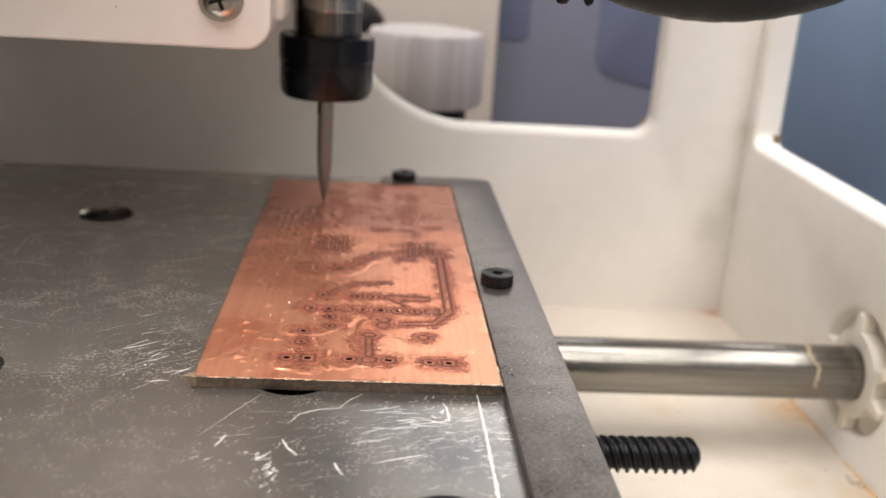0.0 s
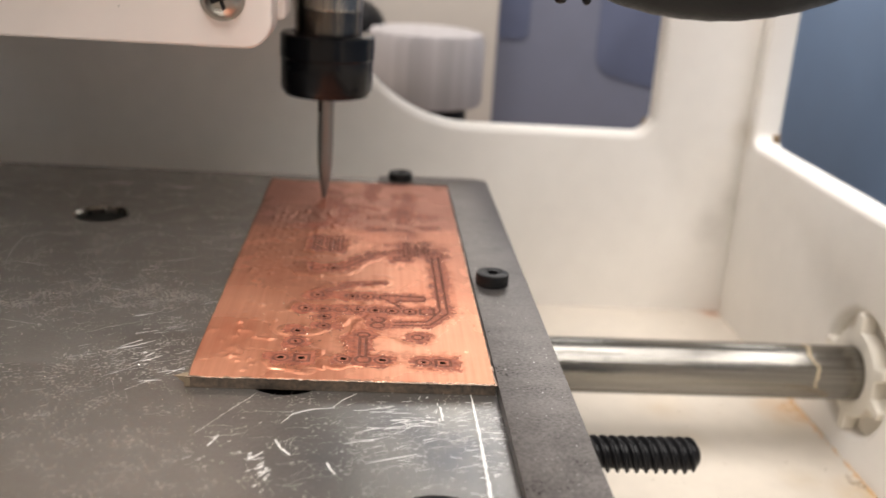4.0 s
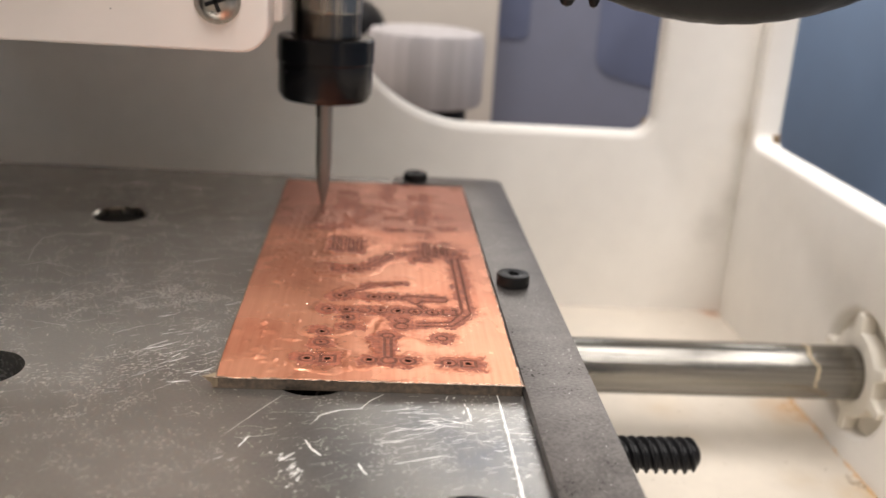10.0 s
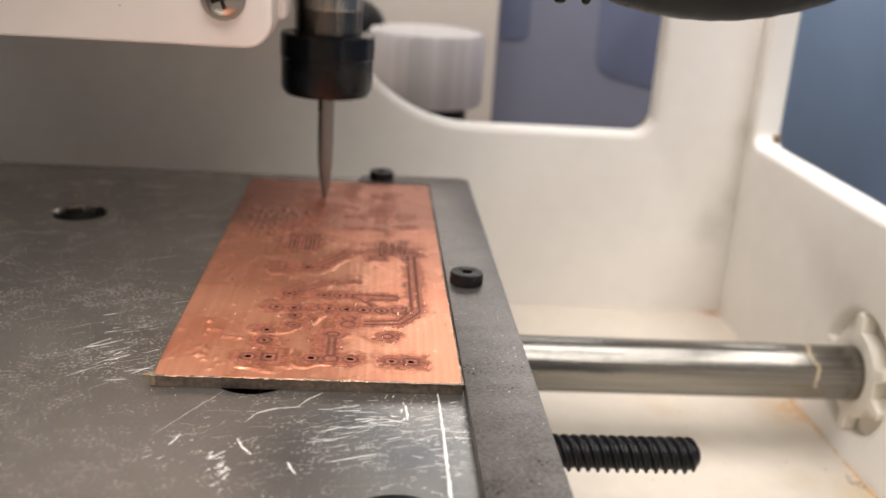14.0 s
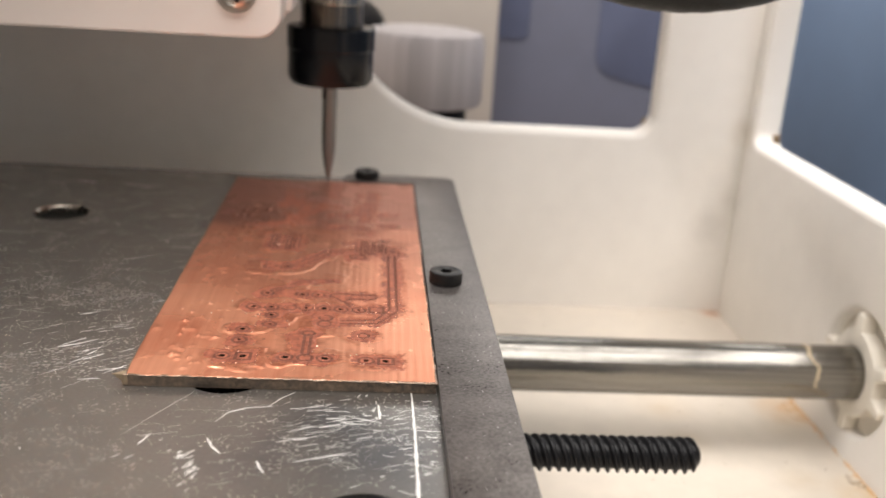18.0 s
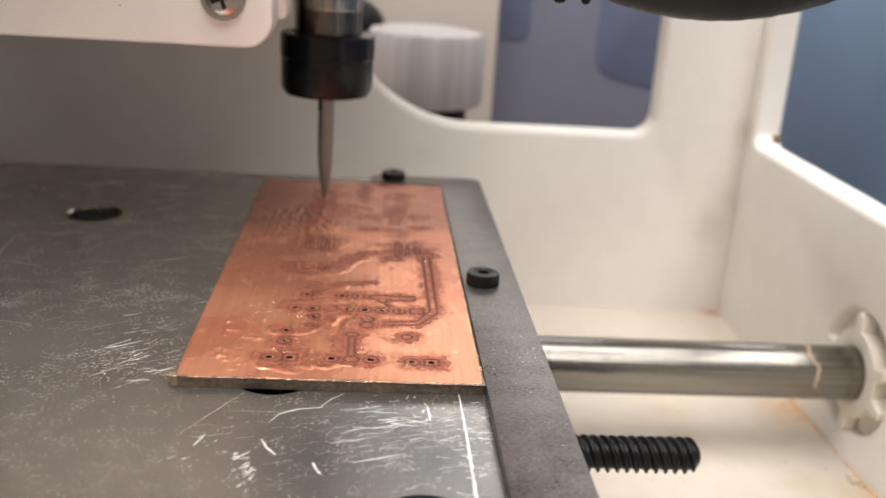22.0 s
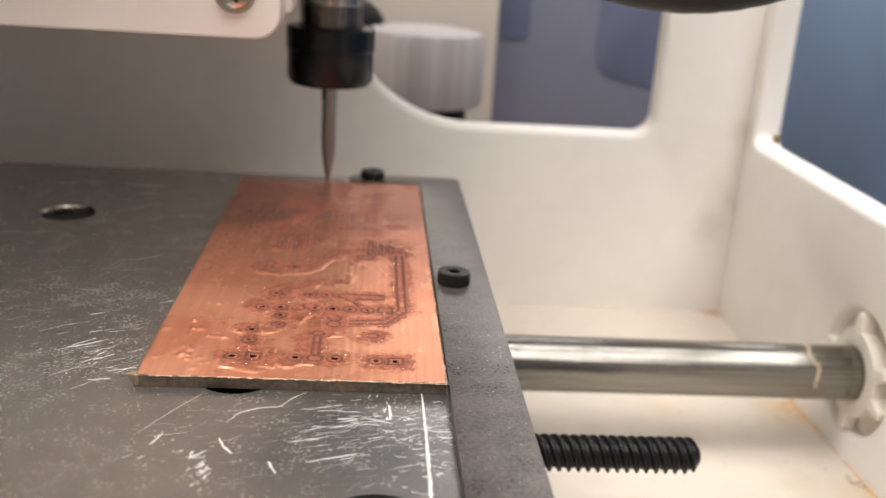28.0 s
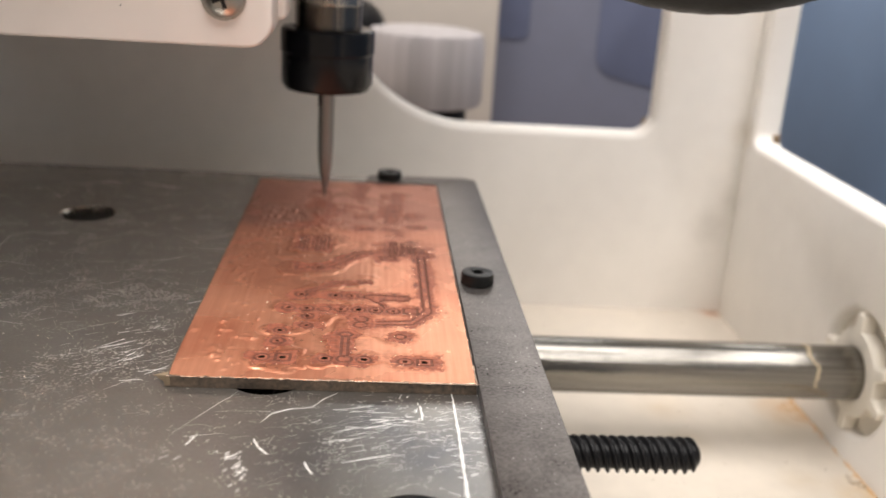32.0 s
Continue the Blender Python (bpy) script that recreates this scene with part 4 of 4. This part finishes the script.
for k in range(1050):
    i, j = crumbs[rng.randrange(len(crumbs))]
    flake(bm, X[i, j] + rng.uniform(-0.1, 0.1), Y[i, j] + rng.uniform(-0.1, 0.1), Z[i, j] + 0.02, 0.04 + 0.13 * rng.random() ** 2.5)
tagged(part("copper_swarf", bm, CHIP, board, "loose bright copper chips", smooth=False), kind="stuff")

# ---- carriage plate, spindle and tool; origins on the tool's axis at the board's top ----
AX, AY = -28.1, 80.9
carriage = thing("carriage_plate", "pale plastic carriage plate with a rounded corner", "plate")
P0 = 48.5 - AY
outline = [(-150 - AX, 92)] + [(-150 - AX, 36.4)] + arc(-35.9 - 4.6 - AX, 36.4 + 4.6, 4.6, -90, 0, 12) + [(-35.9 - AX, 92)]
part("front_plate", sheet(outline, [], 10.0, lambda u, v, w: (u, P0 + w, v), 0.5), PLATE, carriage)
bm = box(bmesh.new(), -70 - AX, P0 + 10.05, 40.5, -34.6 - AX, P0 + 24, 92, 0.8)
part("mount_block", bm, HDPE, carriage, "sawn translucent plastic block")


# unseen boxes added above and behind the carriage to block light
bm = box(bmesh.new(), -39 - AX, 24, 99.2, 26 - AX, 60, 150, 0.8)
part("shade_block", bm, BLACK, carriage, "unseen black block behind the spindle, shading the back wall")
bm = box(bmesh.new(), -160 - AX, P0 + 10.1, 60, -70.1 - AX, P0 + 34, 92, 0.8)
part("shade_beam", bm, BLACK, carriage, "unseen black beam that blocks light")
bm = box(bmesh.new(), -160 - AX, P0 - 16, 92.1, -40 - AX, P0 + 97, 99, 0.8)
part("shade_cover", bm, PLATE, carriage)
bm = box(bmesh.new(), -160 - AX, P0 - 40, 92.1, -70 - AX, P0 - 16.1, 99, 0.8)
part("shade_visor", bm, PLATE, carriage)
bm = box(bmesh.new(), -39.9 - AX, P0 + 55, 92.1, -18 - AX, P0 + 97, 99, 0.8)
part("shade_lip", bm, PLATE, carriage)


def pan_screw(x, z):
    bm = bmesh.new()
    m = Matrix.Translation((x * MM, P0 * MM, z * MM)) @ Matrix.Rotation(radians(90), 4, "X")
    lathe(bm, [(3.75, 0), (3.75, 0.25), (3.3, 0.3), (3.3, 0.7), (3.0, 1.4), (2.2, 2.0), (1.2, 2.25), (0, 2.3)], 48, m)
    ob = part("pan_screw", bm, SCREW_STEEL, carriage, "steel cross-head screw with washer")
    for turn in (20, 110):
        bm = box(bmesh.new(), -1.75, -0.36, 1.2, 1.75, 0.36, 2.36, 0.12)
        bmesh.ops.transform(bm, matrix=m @ Matrix.Rotation(radians(turn), 4, "Z"), verts=bm.verts)
        part("cross_slot", bm, BLACK, ob)


pan_screw(-44.0 - AX, 44.5)
bm = bmesh.new()
bmesh.ops.create_icosphere(bm, subdivisions=1, radius=0.13 * MM, matrix=Matrix.Translation(((-61.0 - AX) * MM, P0 * MM, 42.3 * MM)))
part("dark_speck", bm, BLACK, carriage)

spindle = thing("spindle", "milling spindle with black collet nut and pointed tool", "spindle")
bm = lathe(bmesh.new(), [(7.3, 23.7), (8.5, 24.0), (9.3, 25.3), (9.3, 31.3), (9.55, 31.6), (9.55, 35.9), (9.2, 36.3), (7.2, 36.4), (7.0, 36.0)], 64)
part("collet_nut", bm, NUT, spindle, "black round collet nut")
bm = lathe(bmesh.new(), [(6.7, 36.0), (6.7, 41.0)], 64)
part("nose", bm, NOSE, spindle, "dark steel nose")
bm = lathe(bmesh.new(), [(6.8, 41.02), (6.85, 41.2), (6.85, 41.6), (6.85, 136)], 64)
part("shaft", bm, SHAFT, spindle, "polished steel shaft")
# motor body out of view, added to deepen the shade on the back wall
bm = lathe(bmesh.new(), [(7.0, 58.0), (20.5, 58.2), (21.5, 59.5), (21.5, 126), (7.0, 127)], 48)
part("motor", bm, NUT, spindle, "black round spindle motor, unseen, shading the back wall")
bm = lathe(bmesh.new(), [(0.16, 0.9), (0.42, 2.2), (0.80, 4.2), (1.15, 6.0), (1.45, 8.4), (1.57, 10.8), (1.59, 13.0), (1.59, 25.2)], 32)
tool = part("engraving_bit", bm, TOOL, spindle, "pointed carbide engraving bit")
bm = box(bmesh.new(), -1.62, -1.3, 20.3, -0.5, -0.62, 25.0, 0.05)
part("flute_notch", bm, BLACK, tool)

# out-of-view box over the spindle, added to cut the ceiling light
bm = box(bmesh.new(), -5.5, -62, 128, 50, 23.5, 165, 2.0)
part("shade_box", bm, PLATE, spindle, "unseen pale box above the spindle, shading the board")
bm = bmesh.new()
HX, HY, HZ, HR, TR = 33 - AX, 35 - AY, 100.2, 47.5, 6.4
rows = []
for i in range(61):
    a = radians(-90 - 50 + 100 * i / 60)
    ring = []
    for k in range(24):
        b = 2 * math.pi * k / 24
        rr = HR + (TR + 0.06 * math.sin(i * 2.1)) * math.cos(b)
        ring.append(bm.verts.new(((HX + rr * math.cos(a)) * MM, (HY + TR * math.sin(b)) * MM, (HZ + rr * math.sin(a)) * MM)))
    rows.append(ring)
for a, b in zip(rows, rows[1:]):
    for k in range(24):
        bm.faces.new((a[k], a[(k + 1) % 24], b[(k + 1) % 24], b[k]))
bm.faces.new(rows[0][::-1])
bm.faces.new(rows[-1])
bmesh.ops.recalc_face_normals(bm, faces=bm.faces)
part("cable_loop", bm, RUBBER, spindle, "black drooping cable sleeve")
for kx, kr in ((10.2, 1.3), (14.3, 0.9)):
    bm = lathe(bmesh.new(), [(0, 47.6), (kr * 0.6, 47.9), (kr, 48.8), (kr, 52)], 16, Matrix.Translation(((kx - AX) * MM, (35 - AY) * MM, 0)))
    part("cable_tie", bm, RUBBER, spindle)


def motions():
    bed_x = [(0, 0.0), (0.5, 1.24), (1, 0.07), (1.5, 0.66), (2, -0.27), (2.5, -3.22), (3, -3.22), (3.5, -1.82), (5.5, 1.0), (6, 2.66), (6.5, 0.61), (7, -2.06), (7.5, -4.87), (8, -6.4), (8.5, -3.8), (9, -0.85), (9.5, 1.19), (10, 2.69), (10.5, 1.19), (11, -1.05), (11.5, -2.2), (12, -3.38), (12.5, -6.08), (13, -5.31), (13.5, -3.42), (14, -5.17), (14.5, -5.93)]
    bed_x += [(16.5, -7.67), (17, -10.37), (17.5, -11.41), (18, -8.62), (18.5, -6.21), (19, -4.6), (19.5, -4.81), (20, -4.81), (20.5, -4.87), (21, -4.0), (21.5, -2.45), (22, -2.4), (22.5, -3.33), (23, -3.33), (23.5, -4.59), (24, -4.87), (24.5, -4.87), (25, -4.87), (25.5, -4.57), (27.5, -9.69), (28, -7.28), (28.5, -5.99), (29, -5.89), (29.5, -5.89), (30, -5.89), (30.5, -5.01), (31, -3.33), (31.5, -1.62), (32, -3.33)]
    spin = [(0, 3.62, 0), (0.5, 4.47, 0), (1, 3.62, 0), (1.5, 4.66, 0), (1.75, 5.2, 0), (2, 5.69, 0.95), (2.5, 5.86, 0.95), (2.6, 5.82, 0.95), (2.85, 5.63, 0), (3, 5.56, 0), (3.5, 5.75, 0), (5.5, 1.41, 0), (6, 0.77, 0), (6.5, 1.94, 0), (7, 3.28, 0), (7.5, 3.28, 0), (8, 2.42, 0), (8.5, 2.68, 0), (9, 2.68, 0), (9.5, 0.59, 0), (10, -0.01, 0), (10.5, 1.06, 0), (11, 2.52, 0), (11.5, 0.77, 0), (12, 2.68, 0), (12.5, 2.52, 0), (13, 3.75, 0), (13.5, 3.28, 0), (14, 5.87, 0), (14.5, 8.84, 0)]
    spin += [(16.5, 19.39, 0), (17, 19.39, 0), (17.5, 20.59, 0), (18, 20.59, 0), (18.5, 19.72, 0), (19, 17.06, 0), (19.5, 14.89, 0), (20, 11.89, 0), (20.5, 8.65, 0), (21, 6.42, 0), (21.5, 7.32, 0), (22, 5.93, 0), (22.05, 5.93, 0), (22.28, 6.1, 0.95), (22.68, 6.1, 0.95), (22.95, 5.93, 0), (23, 5.93, 0), (23.5, 7.05, 0), (24, 9.43, 0), (24.5, 12.35, 0), (25, 15.06, 0), (25.5, 17.79, 0), (27.5, 19.39, 0), (28, 19.39, 0), (28.5, 16.87, 0), (29, 13.95, 0), (29.5, 11.53, 0), (30, 8.3, 0), (30.5, 6.24, 0), (31, 3.63, 0), (31.5, 4.55, 0), (31.8, 5.7, 0), (32, 6.43, 0.95)]
    for ob in (bed, bracket, board, screw_a, screw_b):
        walk(ob, [(t, pose(x * MM, 0, 0)) for t, x in bed_x])
    walk(carriage, [(t, pose(AX * MM, (AY + y) * MM, 0)) for t, y, z in spin])
    walk(spindle, [(t, pose(AX * MM, (AY + y) * MM, z * MM)) for t, y, z in spin])


motions()
